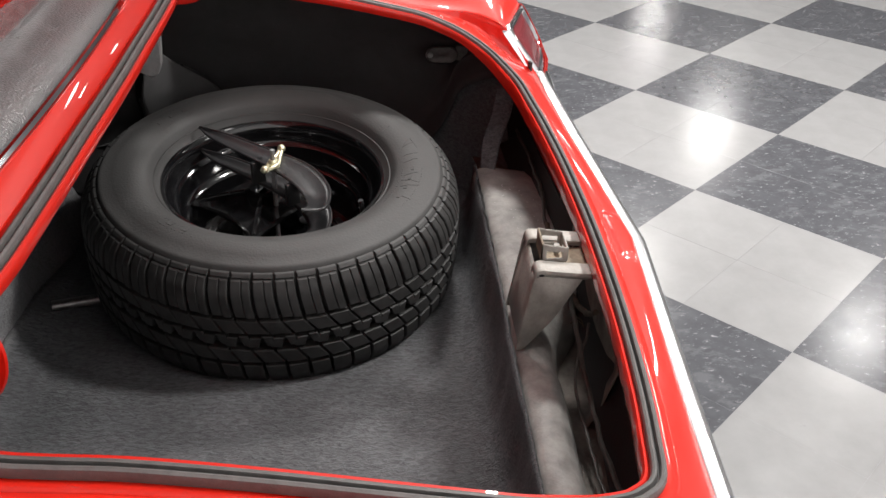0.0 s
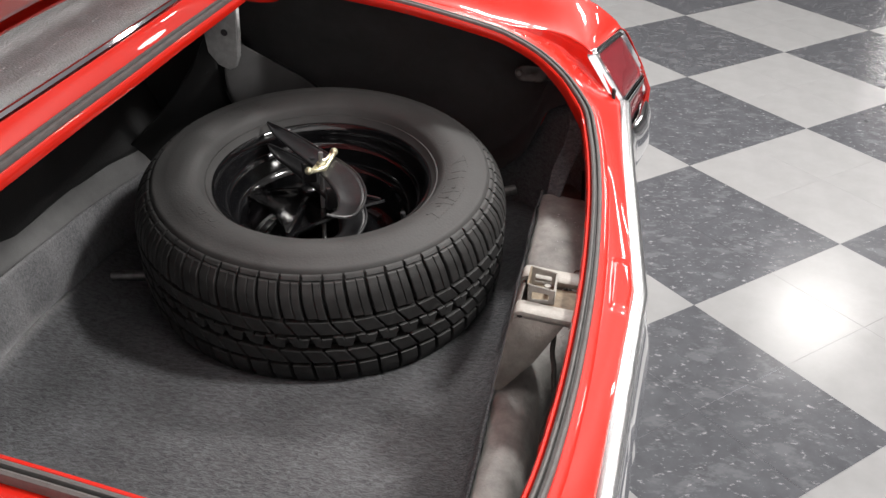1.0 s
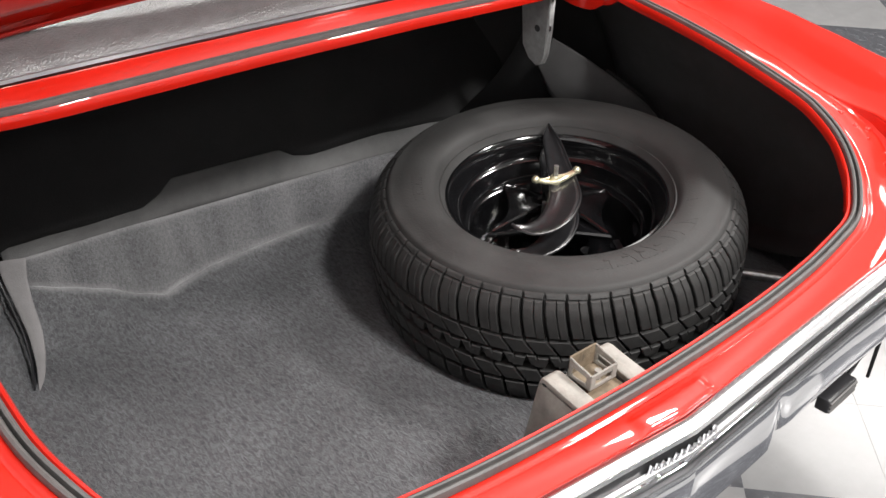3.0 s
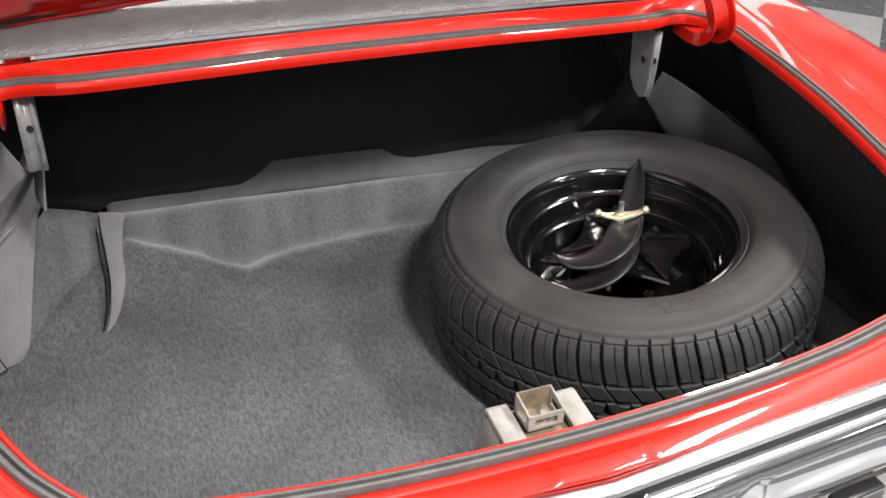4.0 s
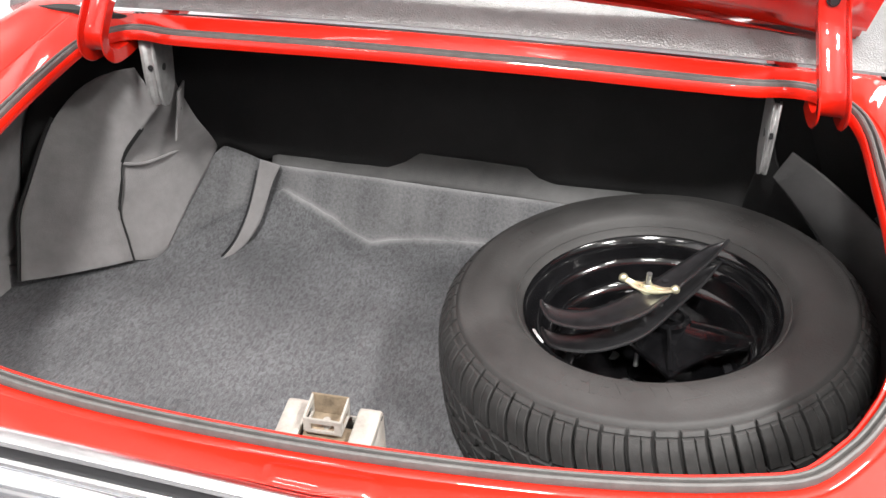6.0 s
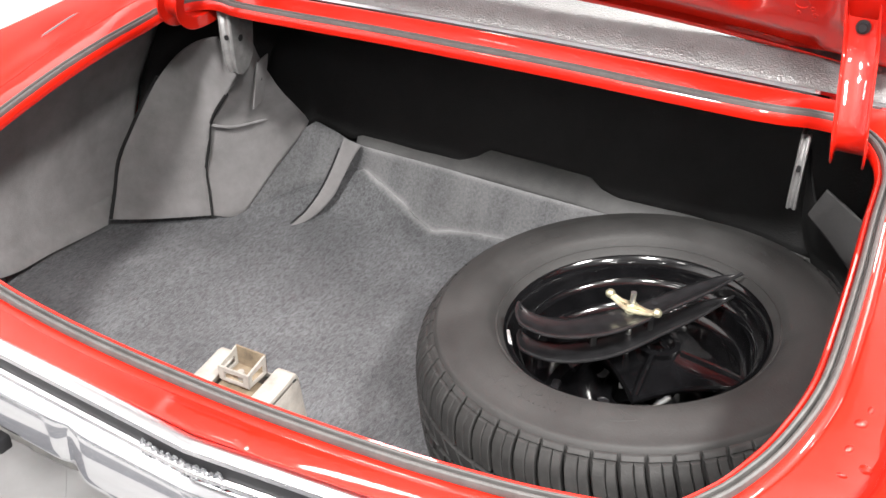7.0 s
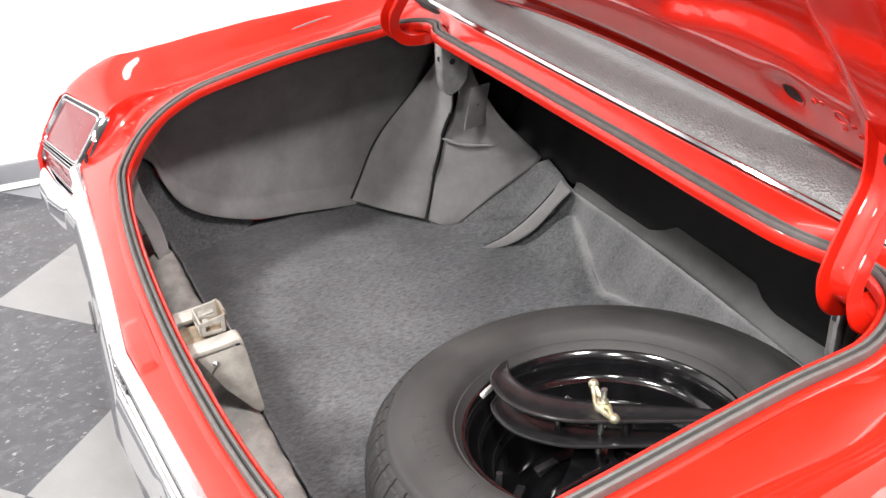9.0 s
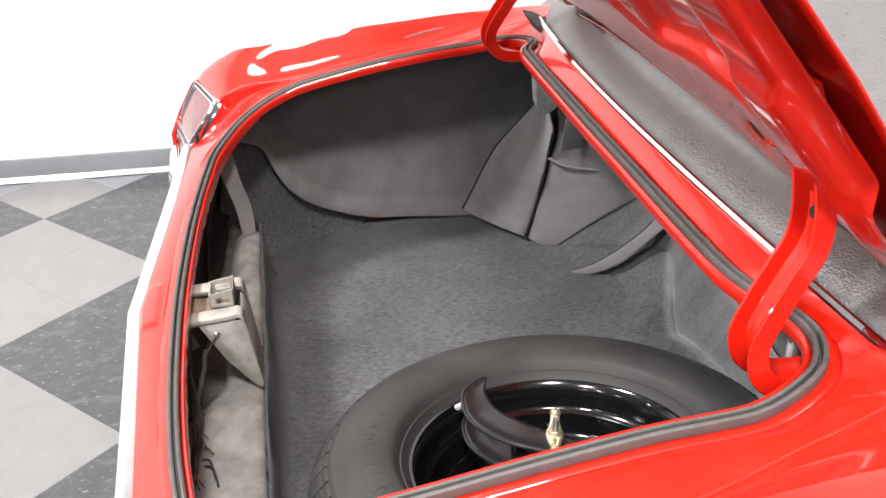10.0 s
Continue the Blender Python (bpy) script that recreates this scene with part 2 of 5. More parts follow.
def lerp_table(table, v):
    """Piecewise-linear table of rows (key, value...)."""
    if v <= table[0][0]:
        return table[0][1:]
    for a, b in zip(table, table[1:]):
        if v <= b[0]:
            f = (v - a[0]) / (b[0] - a[0])
            f = f * f * (3 - 2 * f) * 0.3 + f * 0.7
            return tuple(x + (y - x) * f for x, y in zip(a[1:], b[1:]))
    return table[-1][1:]


def empty(name, at=(0, 0, 0)):
    ob = new(name)
    ob.location = at
    ob.empty_display_size = 0.05
    return ob


# ---- showroom ----
GRID = radians(44.43)
U = Vector((-math.cos(GRID), -math.sin(GRID), 0))
V = Vector((-math.sin(GRID), math.cos(GRID), 0))
CORNER = Vector((1.5145, -0.8043, 0))
CELL = 0.6096
WALL_X = -2.31
slab = part("floor", box(24, 20, 0.1, (9.5, 0, -0.056), 0), BASE_GREY)
tagged(slab, "polished grey and charcoal checkerboard vinyl tile floor", "floor", kind="structure")
w = part("wall_west", box(0.15, 20, CEIL, (WALL_X - 0.075, 0, CEIL / 2), 0), WHITE_WALL)
tagged(w, "plain white painted showroom wall", "wall", kind="structure")
for nm, sx, sy, px, py in (("wall_east", 0.15, 20, 21.5, 0), ("wall_north", 24, 0.15, 9.5, 10.0), ("wall_south", 24, 0.15, 9.5, -10.0)):
    tagged(part(nm, box(sx, sy, CEIL, (px, py, CEIL / 2), 0), WHITE_WALL), "plain white painted showroom wall", "wall", kind="structure")
tagged(part("ceiling", box(24, 20, 0.1, (9.5, 0, CEIL + 0.05), 0), CEILING), "pale painted showroom ceiling", "ceiling", kind="structure")
bb = part("baseboard", box(0.014, 19.9, 0.085, (WALL_X + 0.007, 0, 0.0445), 0.003), BASE_GREY)
toe = part("baseboard_toe", sweep([Vector((WALL_X + 0.014, -9.9, 0.0)), Vector((WALL_X + 0.014, 9.9, 0.0))], [(0.0, 0.0), (0.0, 0.016), (0.004, 0.011), (0.009, 0.006), (0.016, 0.003), (0.018, 0.0)]), TOE, bb, "glossy pale toe of the baseboard")
tagged(bb, "grey rubber baseboard along the white wall", "baseboard", kind="structure")

for lx, ly, power, side in LAMPS:
    fixture = empty("ceiling_light", (lx, ly, CEIL))
    tagged(fixture, "round white ceiling light in a square frame", "ceiling light", "showroom ceiling lights")
    fr = part("frame", box(side + 0.16, side + 0.16, 0.05, (0, 0, -0.025), 0.008), WHITE_WALL, fixture)
    lamp = bpy.data.lights.new("ceiling_lamp", "AREA")
    lamp.shape, lamp.size, lamp.energy, lamp.color = "DISK", side, power, (1.0, 0.97, 0.94)
    lo = new("lamp", lamp)
    lo.parent = fixture
    lo.location = (0, 0, -0.056)

# ---- car body ----
car = empty("car", (0, 0, 0))
tagged(car, "glossy red vintage coupe with its trunk lid open", "car")

HALF = [(0, -0.092, 0.735), (0.2, -0.087, 0.737), (0.35, -0.076, 0.742), (0.45, -0.063, 0.750), (0.514, -0.050, 0.760), (0.557, -0.021, 0.782), (0.579, 0.002, 0.798), (0.598, 0.030, 0.814), (0.612, 0.061, 0.829), (0.623, 0.096, 0.842),
        (0.629, 0.133, 0.854), (0.632, 0.20, 0.869), (0.6335, 0.30, 0.889), (0.633, 0.40, 0.904), (0.634, 0.46, 0.910), (0.633, 0.505, 0.915), (0.622, 0.545, 0.925), (0.598, 0.582, 0.932), (0.560, 0.601, 0.938), (0.520, 0.597, 0.942),
        (0.470, 0.573, 0.948), (0.42, 0.560, 0.953), (0.30, 0.554, 0.957), (0.15, 0.550, 0.961), (0, 0.548, 0.962)]
LOOP_PTS = HALF + [(-x, y, z) for x, y, z in reversed(HALF[1:-1])]
LOOP = smooth_line(LOOP_PTS, 240, closed=True)


def outward(i):
    d = LOOP[(i + 1) % 240] - LOOP[i - 1]
    return Vector((d.y, -d.x, 0)).normalized()


# rolled inner flange under the seal
FLANGE = [(-0.009, -0.016), (-0.0145, -0.015), (-0.0165, -0.008), (-0.0158, -0.001), (-0.0135, 0.002), (-0.0110, 0.001), (-0.008, -0.004), (0.0, -0.005), (0.010, -0.005), (0.020, -0.005)]
rows = []
for i, p in enumerate(LOOP):
    deep = 1.0 + 0.9 * min(max((0.05 - p.y) / 0.10, 0), 1)
    rough = 0.0012 * noise.noise(p * 60) * (1 if p.y < 0 else 0.3)
    rows.append([p + outward(i) * (o + (rough if dz < 0.001 and o < -0.01 else 0)) + Vector((0, 0, dz * deep if dz < -0.006 and o < -0.0085 else dz)) for o, dz in FLANGE])
thick(part("trunk_flange", sheet(rows, closed_v=True), RED, car), 0.0015)
# rubber seal with a groove along its top
SEAL = [(-0.0075, -0.004), (-0.0084, 0.001), (-0.0070, 0.0052), (-0.0046, 0.0066), (-0.0026, 0.0058), (-0.0018, 0.0020), (-0.0012, -0.0030), (0.0008, -0.0030), (0.0012, 0.0020), (0.0020, 0.0060), (0.0042, 0.0070), (0.0068, 0.0056), (0.0082, 0.001), (0.0075, -0.004)]
rows = [[p + outward(i) * o + Vector((0, 0, dz)) for o, dz in SEAL] for i, p in enumerate(LOOP)]
part("weather_seal", sheet(rows, closed_u=True, closed_v=True), RUBBER, car, "grey rubber weather seal")

# panel between the flange and the outer body lines
EDGE = [(0, 0, -0.150, 0.7245), (0.2, 0.205, -0.136, 0.723), (0.37, 0.40, -0.1225, 0.7225), (0.53, 0.652, -0.107, 0.7225), (0.557, 0.664, -0.062, 0.750), (0.579, 0.676, -0.018, 0.783), (0.598, 0.689, 0.018, 0.808), (0.612, 0.694, 0.052, 0.8225),
        (0.623, 0.692, 0.092, 0.836), (0.629, 0.690, 0.135, 0.848)]
# the step up from the deck to the quarter panel beside the tail lamp: y, foot x and z, top x and z
STEP = [(-0.1085, 0.652, 0.7215, 0.655, 0.7225), (-0.085, 0.658, 0.736, 0.660, 0.754), (-0.062, 0.664, 0.750, 0.666, 0.786), (-0.038, 0.670, 0.7680, 0.671, 0.8170), (-0.018, 0.676, 0.783, 0.680, 0.8250), (0.018, 0.689, 0.808, 0.692, 0.8345),
        (0.052, 0.694, 0.8225, 0.697, 0.8395), (0.092, 0.692, 0.836, 0.694, 0.8430), (0.135, 0.690, 0.848, 0.690, 0.8485)]


def trim_line(x):
    """The bright strip at the foot of the back window."""
    return 0.592 + 0.1332 * x * x, 0.983 - 0.0729 * x * x


def crease_z(y):
    """Height of the gutter between the deck surround and the quarter panel."""
    return lerp_table([(-0.06, 0.770), (0.07, 0.828), (0.135, 0.8475), (0.25, 0.870), (0.35, 0.886), (0.44, 0.901), (0.54, 0.926), (0.645, 0.950), (0.75, 0.972), (1.4, 1.02)], y)[0]


def crease_x(y):
    return 0.690 + 0.028 * min(max((y - 0.135) / 0.245, 0), 1) - 0.045 * min(max((y - 0.40) / 0.23, 0), 1)


def edge_point(p):
    sx = 1 if p.x >= 0 else -1
    ax = abs(p.x)
    if p.y < 0.135 and p.z < 0.8541:
        for a, b in zip(EDGE, EDGE[1:]):
            if ax <= b[0] or b is EDGE[-1]:
                f = min(max((ax - a[0]) / (b[0] - a[0]), 0), 1)
                return Vector((sx * (a[1] + (b[1] - a[1]) * f), a[2] + (b[2] - a[2]) * f, a[3] + (b[3] - a[3]) * f))
    if p.y < 0.545 and ax > 0.61:
        f = min(max((p.y - 0.135) / 0.41, 0), 1)
        y = 0.135 + 0.495 * f
        return Vector((sx * crease_x(y), y, crease_z(y) + 0.001))
    f = min(max((0.622 - ax) / 0.12, 0), 1)
    x = 0.665 * (1 - f) + ax * 1.03 * f if ax > 0.50 else ax * 1.03
    y, z = trim_line(x)
    return Vector((sx * x, y - 0.005, z - 0.004))


# a shallow pressing with a raised peak in the middle of the rear lip
def lip_press(v):
    side = min(max((0.068 - abs(v.x)) / 0.016, 0), 1)
    back = min(max((-0.1175 - v.y) / 0.007, 0), 1)
    return 0.0035 * side * side * (3 - 2 * side) * back * back * (3 - 2 * back)


rows = []
ACROSS = (0, 0.06, 0.13, 0.21, 0.29, 0.37, 0.45, 0.53, 0.61, 0.69, 0.77, 0.85, 0.93, 1.0)
for i in range(240):
    for part_way in (0.0, 1 / 3, 2 / 3):
        p = LOOP[i].lerp(LOOP[(i + 1) % 240], part_way)
        a = p + outward(i).lerp(outward((i + 1) % 240), part_way) * 0.019 + Vector((0, 0, -0.005))
        b = edge_point(LOOP[i]).lerp(edge_point(LOOP[(i + 1) % 240]), part_way)
        r = []
        for f in ACROSS:
            v = a.lerp(b, f) + Vector((0, 0, 0.002 * math.sin(math.pi * f)))
            v.z += lip_press(v) * min(1.0, (1 - f) / 0.15)
            v.z += 0.0006 * noise.noise(v * 9)
            r.append(v)
        rows.append(r)
thick(part("deck_surround", sheet(rows, closed_v=True), RED, car), 0.0015)

# rear quarter panels
RIDGE = [(-0.083, 0.818), (-0.060, 0.846), (-0.035, 0.866), (0.003, 0.887), (0.03, 0.893), (0.10, 0.902), (0.20, 0.916), (0.30, 0.930), (0.50, 0.949), (0.64, 0.957), (1.46, 0.99)]
for side in (1, -1):
    rows = []
    for k in range(60):
        y = -0.044 + 1.444 * (k / 59) ** 1.8
        rear = min(max((0.10 - y) / 0.137, 0), 1)
        xr = 0.779 - 0.05 * max(y - 0.2, 0) + 0.043 * min(max((0.06 - y) / 0.097, 0), 1)
        lean = 0.29 * rear
        zr = lerp_table(RIDGE, y - lean * (xr - 0.671))[0]
        if y < 0.135:
            xb, zb = lerp_table(STEP, y)[2:]
        else:
            xb, zb = crease_x(y), crease_z(y) + 0.001
        zb = min(zb, zr - 0.001)
        xr, xo = max(xr, xb + 0.05), 0.866 + 0.05 * min(max(y, 0), 0.4)
        soft = 1 - rear
        pr = [(xb, zb)]
        for f in (0.06, 0.13, 0.21, 0.30, 0.40, 0.50, 0.60, 0.70, 0.80, 0.90, 1.0):
            valley = f * f * (1.9 - 0.9 * f) if f < 0.5 else 0.3625 + (f - 0.5) * 1.51 - 0.47 * (f - 0.5) ** 2
            lift = soft * min(valley, 1.0) + (1 - soft) * math.sin(0.5 * math.pi * f)
            pr.append((xb + (xr - xb) * f, zb + (zr - zb) * lift))
        pr += [(xr + 0.010, zr - 0.003), (xr + 0.024, zr - 0.012), (xr + 0.5 * (xo - xr) + 0.012, zr - 0.030), (xo - 0.006, zr - 0.058), (xo + 0.006, zr - 0.085), (xo + 0.030, zr - 0.14), (xo + 0.075, zr - 0.26), (xo + 0.105, 0.42), (xo + 0.03, 0.28)]
        row = []
        for a, b in pr:
            a = min(a, 0.868 + 0.35 * (1 - rear))
            v = max(b, 0.28 + 0.36 * rear)
            down = min(max(zr - v, 0), 0.13) if a > xr else 0.0
            row.append(Vector((side * a, y - lean * (min(a, 0.85) - 0.671) - 0.55 * rear * down if a > 0.671 else y, v)))
        rows.append(row)
    thick(part("quarter_panel", sheet(rows), RED, car), 0.002)
    rows = []
    for k in range(40):
        y = -0.1085 + 0.2435 * k / 39
        fx, fz, tx, tz = lerp_table(STEP, y)
        rows.append([Vector((side * (fx - 0.012), y, fz - 0.001)), Vector((side * (fx - 0.004), y, fz + 0.0008)), Vector((side * (fx + (tx - fx) * 0.25), y, fz + (tz - fz) * 0.18 + 0.001))] + [Vector((side * (fx + (tx - fx) * f), y, fz + (tz - fz) * f)) for f in (0.45, 0.7, 0.9)] + [Vector((side * (tx + 0.002), y, tz)), Vector((side * (tx + 0.008), y + 0.002, tz - 0.002))])
    thick(part("corner_step", sheet(rows), RED, car), 0.0015)

# tail panel, its mouldings and the emblem
def tail_y(x):
    a = abs(x)
    return -0.1501 + 0.0689 * a + 0.0099 * a * a - 0.0236 * a ** 3


def tail_strip(name, prof, mat, x0=-0.66, x1=0.66, n=60, label=""):
    rows = []
    for i in range(n + 1):
        x = x0 + (x1 - x0) * i / n
        rows.append([Vector((x, tail_y(x) + a, b - 0.0235 + 0.003 * min(abs(x) / 0.66, 1) ** 2)) for a, b in prof])
    return part(name, sheet(rows, closed_u=True, caps=True), mat, car, label)


tail_strip("tail_panel", [(0.004, 0.745), (-0.004, 0.742), (-0.008, 0.70), (-0.006, 0.66), (0.01, 0.62), (0.012, 0.62), (0.0, 0.66), (0.006, 0.70)], RED, -0.67, 0.67)
tail_strip("valance", [(0.012, 0.63), (0.026, 0.585), (0.055, 0.555), (0.057, 0.558), (0.030, 0.588), (0.016, 0.63)], BLACK_LINER, -0.80, 0.80)
tail_strip("upper_moulding", [(0.001, 0.7455), (-0.006, 0.7490), (-0.013, 0.7480), (-0.019, 0.7425), (-0.020, 0.736), (-0.016, 0.731), (-0.004, 0.729)], BRIGHT, label="bright chrome tail moulding")
tail_strip("tail_stripe", [(-0.006, 0.729), (-0.0125, 0.729), (-0.014, 0.711), (-0.006, 0.710)], BLACK_TRIM, label="black tail stripe")
tail_strip("lower_moulding", [(-0.006, 0.710), (-0.017, 0.712), (-0.021, 0.709), (-0.0215, 0.704), (-0.018, 0.701), (-0.006, 0.700)], BRIGHT, label="bright chrome tail moulding")
rng = random.Random(33)
for k in range(12):
    ex = -0.068 + 0.0102 * k
    ey = tail_y(ex) - 0.018
    ez = 0.686 + 0.0015 * math.sin(k * 1.7)
    h = 0.0088 + 0.0030 * (k in (0, 6, 11))
    lean = 0.004 if k % 2 else -0.003
    pts = [(ex - 0.004, ey - 0.001, ez + h * 0.4), (ex - 0.001, ey, ez + h), (ex + 0.003, ey, ez + h * 0.3), (ex - 0.002 + lean * 0.3, ey, ez - h * 0.3), (ex + lean * 0.6, ey - 0.001, ez - h), (ex + 0.006, ey - 0.001, ez - h * 0.6)]
    part("emblem", tube([v + Vector((rng.uniform(-1, 1) * 0.0006, 0, 0)) for v in smooth_line(pts, 18)], 0.0025, 7), CHROME, car, "small chrome badge piece")

# front lip, bright trim and vinyl deck
line = []
for i in range(61):
    x = -0.70 + 1.40 * i / 60
    y, z = trim_line(x)
    line.append(Vector((x, y, z)))
part("window_trim", sweep(line, [(-0.005, -0.006), (-0.005, 0.001), (-0.002, 0.004), (0.002, 0.004), (0.005, 0.0), (0.005, -0.006)]), CHROME, car, "bright chrome trim strip")
rows = []
for i in range(49):
    x = -0.84 + 1.68 * i / 48
    ty, tz = trim_line(x)
    rows.append([Vector((x, ty + y, tz + z)) for y, z in ((0.007, -0.024), (0.008, -0.006), (0.012, 0.003), (0.019, 0.0095), (0.028, 0.0150), (0.040, 0.0205), (0.054, 0.0250), (0.075, 0.0300), (0.11, 0.0372), (0.18, 0.052), (0.38, 0.111), (0.73, 0.251), (1.03, 0.361), (2.03, 0.381))])
thick(part("vinyl_top", sheet(rows), VINYL, car, "black grained vinyl roof covering"), 0.004)

# ---- trunk interior ----
LINING[0] = True
def between(left, right, n=16, m=14, bulge=0.0, out=(0, 0, 0), wave=0.0):
    """Grid between two edge lines, with a bulge and a slight waviness."""
    a, b = smooth_line(left, m), smooth_line(right, m)
    rows = []
    for i in range(n + 1):
        f = i / n
        r = []
        for j, (p, q) in enumerate(zip(a, b)):
            v = p.lerp(q, f) + Vector(out) * (bulge * math.sin(math.pi * f) * math.sin(math.pi * min(1, 0.15 + j / (m - 1))))
            if wave:
                v += Vector(out) * wave * noise.noise(v * 9)
            r.append(v)
        rows.append(r)
    return rows


def mirror(pts, side):
    return [(side * -x, y, z) for x, y, z in pts]


A_EDGE = [(-0.812, 0.516, 0.454), (-0.817, 0.543, 0.509), (-0.821, 0.568, 0.566), (-0.802, 0.593, 0.628), (-0.791, 0.635, 0.685), (-0.774, 0.661, 0.730), (-0.719, 0.665, 0.791), (-0.640, 0.639, 0.843), (-0.567, 0.609, 0.873)]
WIDE_EDGE = [(-0.878, 0.475, 0.412), (-0.878, 0.485, 0.48), (-0.870, 0.497, 0.545), (-0.832, 0.520, 0.61), (-0.782, 0.548, 0.686), (-0.69, 0.588, 0.765), (-0.62, 0.602, 0.815), (-0.555, 0.605, 0.855)]
C_EDGE = [(-0.635, 0.622, 0.462), (-0.652, 0.640, 0.50), (-0.668, 0.655, 0.545), (-0.660, 0.662, 0.60), (-0.648, 0.664, 0.66), (-0.59, 0.650, 0.736), (-0.535, 0.622, 0.80)]
C_BACK = [(-0.640, 0.634, 0.455), (-0.657, 0.652, 0.50), (-0.674, 0.667, 0.545), (-0.666, 0.674, 0.60), (-0.655, 0.676, 0.66), (-0.60, 0.664, 0.735), (-0.545, 0.640, 0.81), (-0.52, 0.63, 0.90)]
R_EDGE = [(-0.600, 0.680, 0.442), (-0.585, 0.735, 0.49), (-0.570, 0.79, 0.535), (-0.555, 0.84, 0.572), (-0.545, 0.868, 0.600), (-0.532, 0.815, 0.655), (-0.525, 0.735, 0.735), (-0.522, 0.672, 0.82)]
LOW = [(-0.70, -0.035, 0.735), (-0.755, 0.035, 0.690), (-0.782, 0.066, 0.620), (-0.806, 0.100, 0.557), (-0.835, 0.150, 0.505), (-0.858, 0.215, 0.466), (-0.884, 0.30, 0.430), (-0.897, 0.40, 0.416), (-0.888, 0.535, 0.410), (-0.89, 0.68, 0.410)]
HIGH = [(-0.675, -0.06, 0.775), (-0.70, -0.03, 0.795), (-0.735, 0.03, 0.83), (-0.745, 0.12, 0.862), (-0.74, 0.28, 0.905), (-0.730, 0.42, 0.94), (-0.735, 0.60, 0.965), (-0.76, 0.76, 0.965)]
for side in (-1, 1):
    # quarter liner: a rolled foot, then the wall leaning in to the lip
    lo, hi = smooth_line(mirror(LOW, side), 40), smooth_line(mirror(HIGH, side), 40)
    rows = []
    for k, (p, q) in enumerate(zip(lo, hi)):
        o = Vector((side, 0, 0))
        foot = [p - o * 0.024 + Vector((0, 0, 0.002)), p - o * 0.016 + Vector((0, 0, 0.018)), p - o * 0.004 + Vector((0, 0, 0.034)), p + o * 0.006 + Vector((0, 0, 0.043)), p + o * 0.006 + Vector((0, 0, 0.050))]
        base = p + o * 0.005 + Vector((0, 0, 0.055))
        wall = []
        for j in range(1, 15):
            f = j / 14
            v = base.lerp(q, f) + o * 0.045 * math.sin(math.pi * f ** 0.8)
            wall.append(v + o * 0.004 * noise.noise(v * 7))
        rows.append(foot + [base] + wall)
    # right-hand liner, flap and cover carry the trunk's shade in darker colours
    thick(part("quarter_liner", sheet(rows), FELT if side < 0 else SHADED_FELT, car, "grey felt quarter liner" if side < 0 else "grey felt quarter liner with shade in its colour", 60), 0.003)
    thick(part("wheelhouse_flap", sheet(between(mirror(A_EDGE if side < 0 else WIDE_EDGE, side), mirror(C_EDGE, side), 18, 20, 0.014, (-side * 0.5, -0.85, 0.1), 0.006)), FELT if side < 0 else SHADED_FLAP_FELT, car, "grey felt wheelhouse flap" if side < 0 else "grey felt wheelhouse flap with shade in its colour", 60), 0.003)
    thick(part("wheelhouse_cover", sheet(between(mirror(C_BACK, side), mirror(R_EDGE, side), 18, 20, 0.018, (-side * 0.7, -0.7, 0.1), 0.006)), FELT if side < 0 else BLACK_LINER, car, "grey felt wheelhouse cover" if side < 0 else "wheelhouse cover with shade put into its black colour", 60), 0.003)
    welt = [p.lerp(q, 0.5) + Vector((-side * 0.003, -0.006, 0.0)) for p, q in zip(smooth_line(mirror(C_EDGE[:6], side), 40), smooth_line(mirror(C_BACK[:6], side), 40))]
    part("welt", tube(welt, 0.0042, 8), BLACK_LINER, car, "black welt between the felt panels")
    # black welt along the flap's outer edge and a pressed crease on the cover
    edge = A_EDGE if side < 0 else WIDE_EDGE
    part("welt", tube([v + Vector((side * 0.007, 0.002, 0.0)) for v in smooth_line(mirror(edge[:6], side), 40)], 0.0040, 8), BLACK_LINER, car, "black welt at the flap's edge")
    crease = [(-0.652, 0.664, 0.650), (-0.620, 0.695, 0.640), (-0.585, 0.755, 0.640), (-0.560, 0.82, 0.640)]
    # the right crease takes the cover's black, shade included
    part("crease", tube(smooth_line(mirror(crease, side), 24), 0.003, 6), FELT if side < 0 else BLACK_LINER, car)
    # sheet metal behind the liners
    back = [(-0.93, 0.68, 0.40), (-0.76, 0.78, 0.40), (-0.68, 0.85, 0.40), (-0.56, 1.02, 0.40)]
    top = [(-0.84, 0.76, 0.96), (-0.76, 0.80, 0.96), (-0.68, 0.86, 0.96), (-0.55, 1.02, 0.96)]
    rows = [[p.lerp(q, j / 6) for j in range(7)] for p, q in zip(smooth_line(mirror(back, side), 20), smooth_line(mirror(top, side), 20))]
    thick(part("wheelhouse", sheet(rows), BLACK_LINER, car), 0.002)
    # hinge support: a pressed channel with a hole, and two small plates under it
    web = plate([(0.568, 0.945), (0.640, 0.945), (0.634, 0.845), (0.618, 0.822), (0.600, 0.813), (0.586, 0.818), (0.578, 0.835)], 0.003)
    bmesh.ops.translate(web, vec=(side * 0.506 - 0.0015, 0, 0), verts=web.verts)
    bracket = part("hinge_bracket", web, STEEL_GREY, car, "grey pressed-steel hinge bracket")
    face = [[Vector((side * x, y + dy, z)) for x, dy in [(0.505 + (w - 0.505) * (1.0 if side < 0 else 0.5), d) for w, d in ((0.505, 0.0), (0.509, -0.002), (0.514, 0.002), (0.520, 0.002), (0.525, -0.002), (0.531, -0.001), (0.532, 0.012))]] for y, z in ((0.568, 0.945), (0.573, 0.88), (0.579, 0.838), (0.588, 0.818), (0.600, 0.812))]
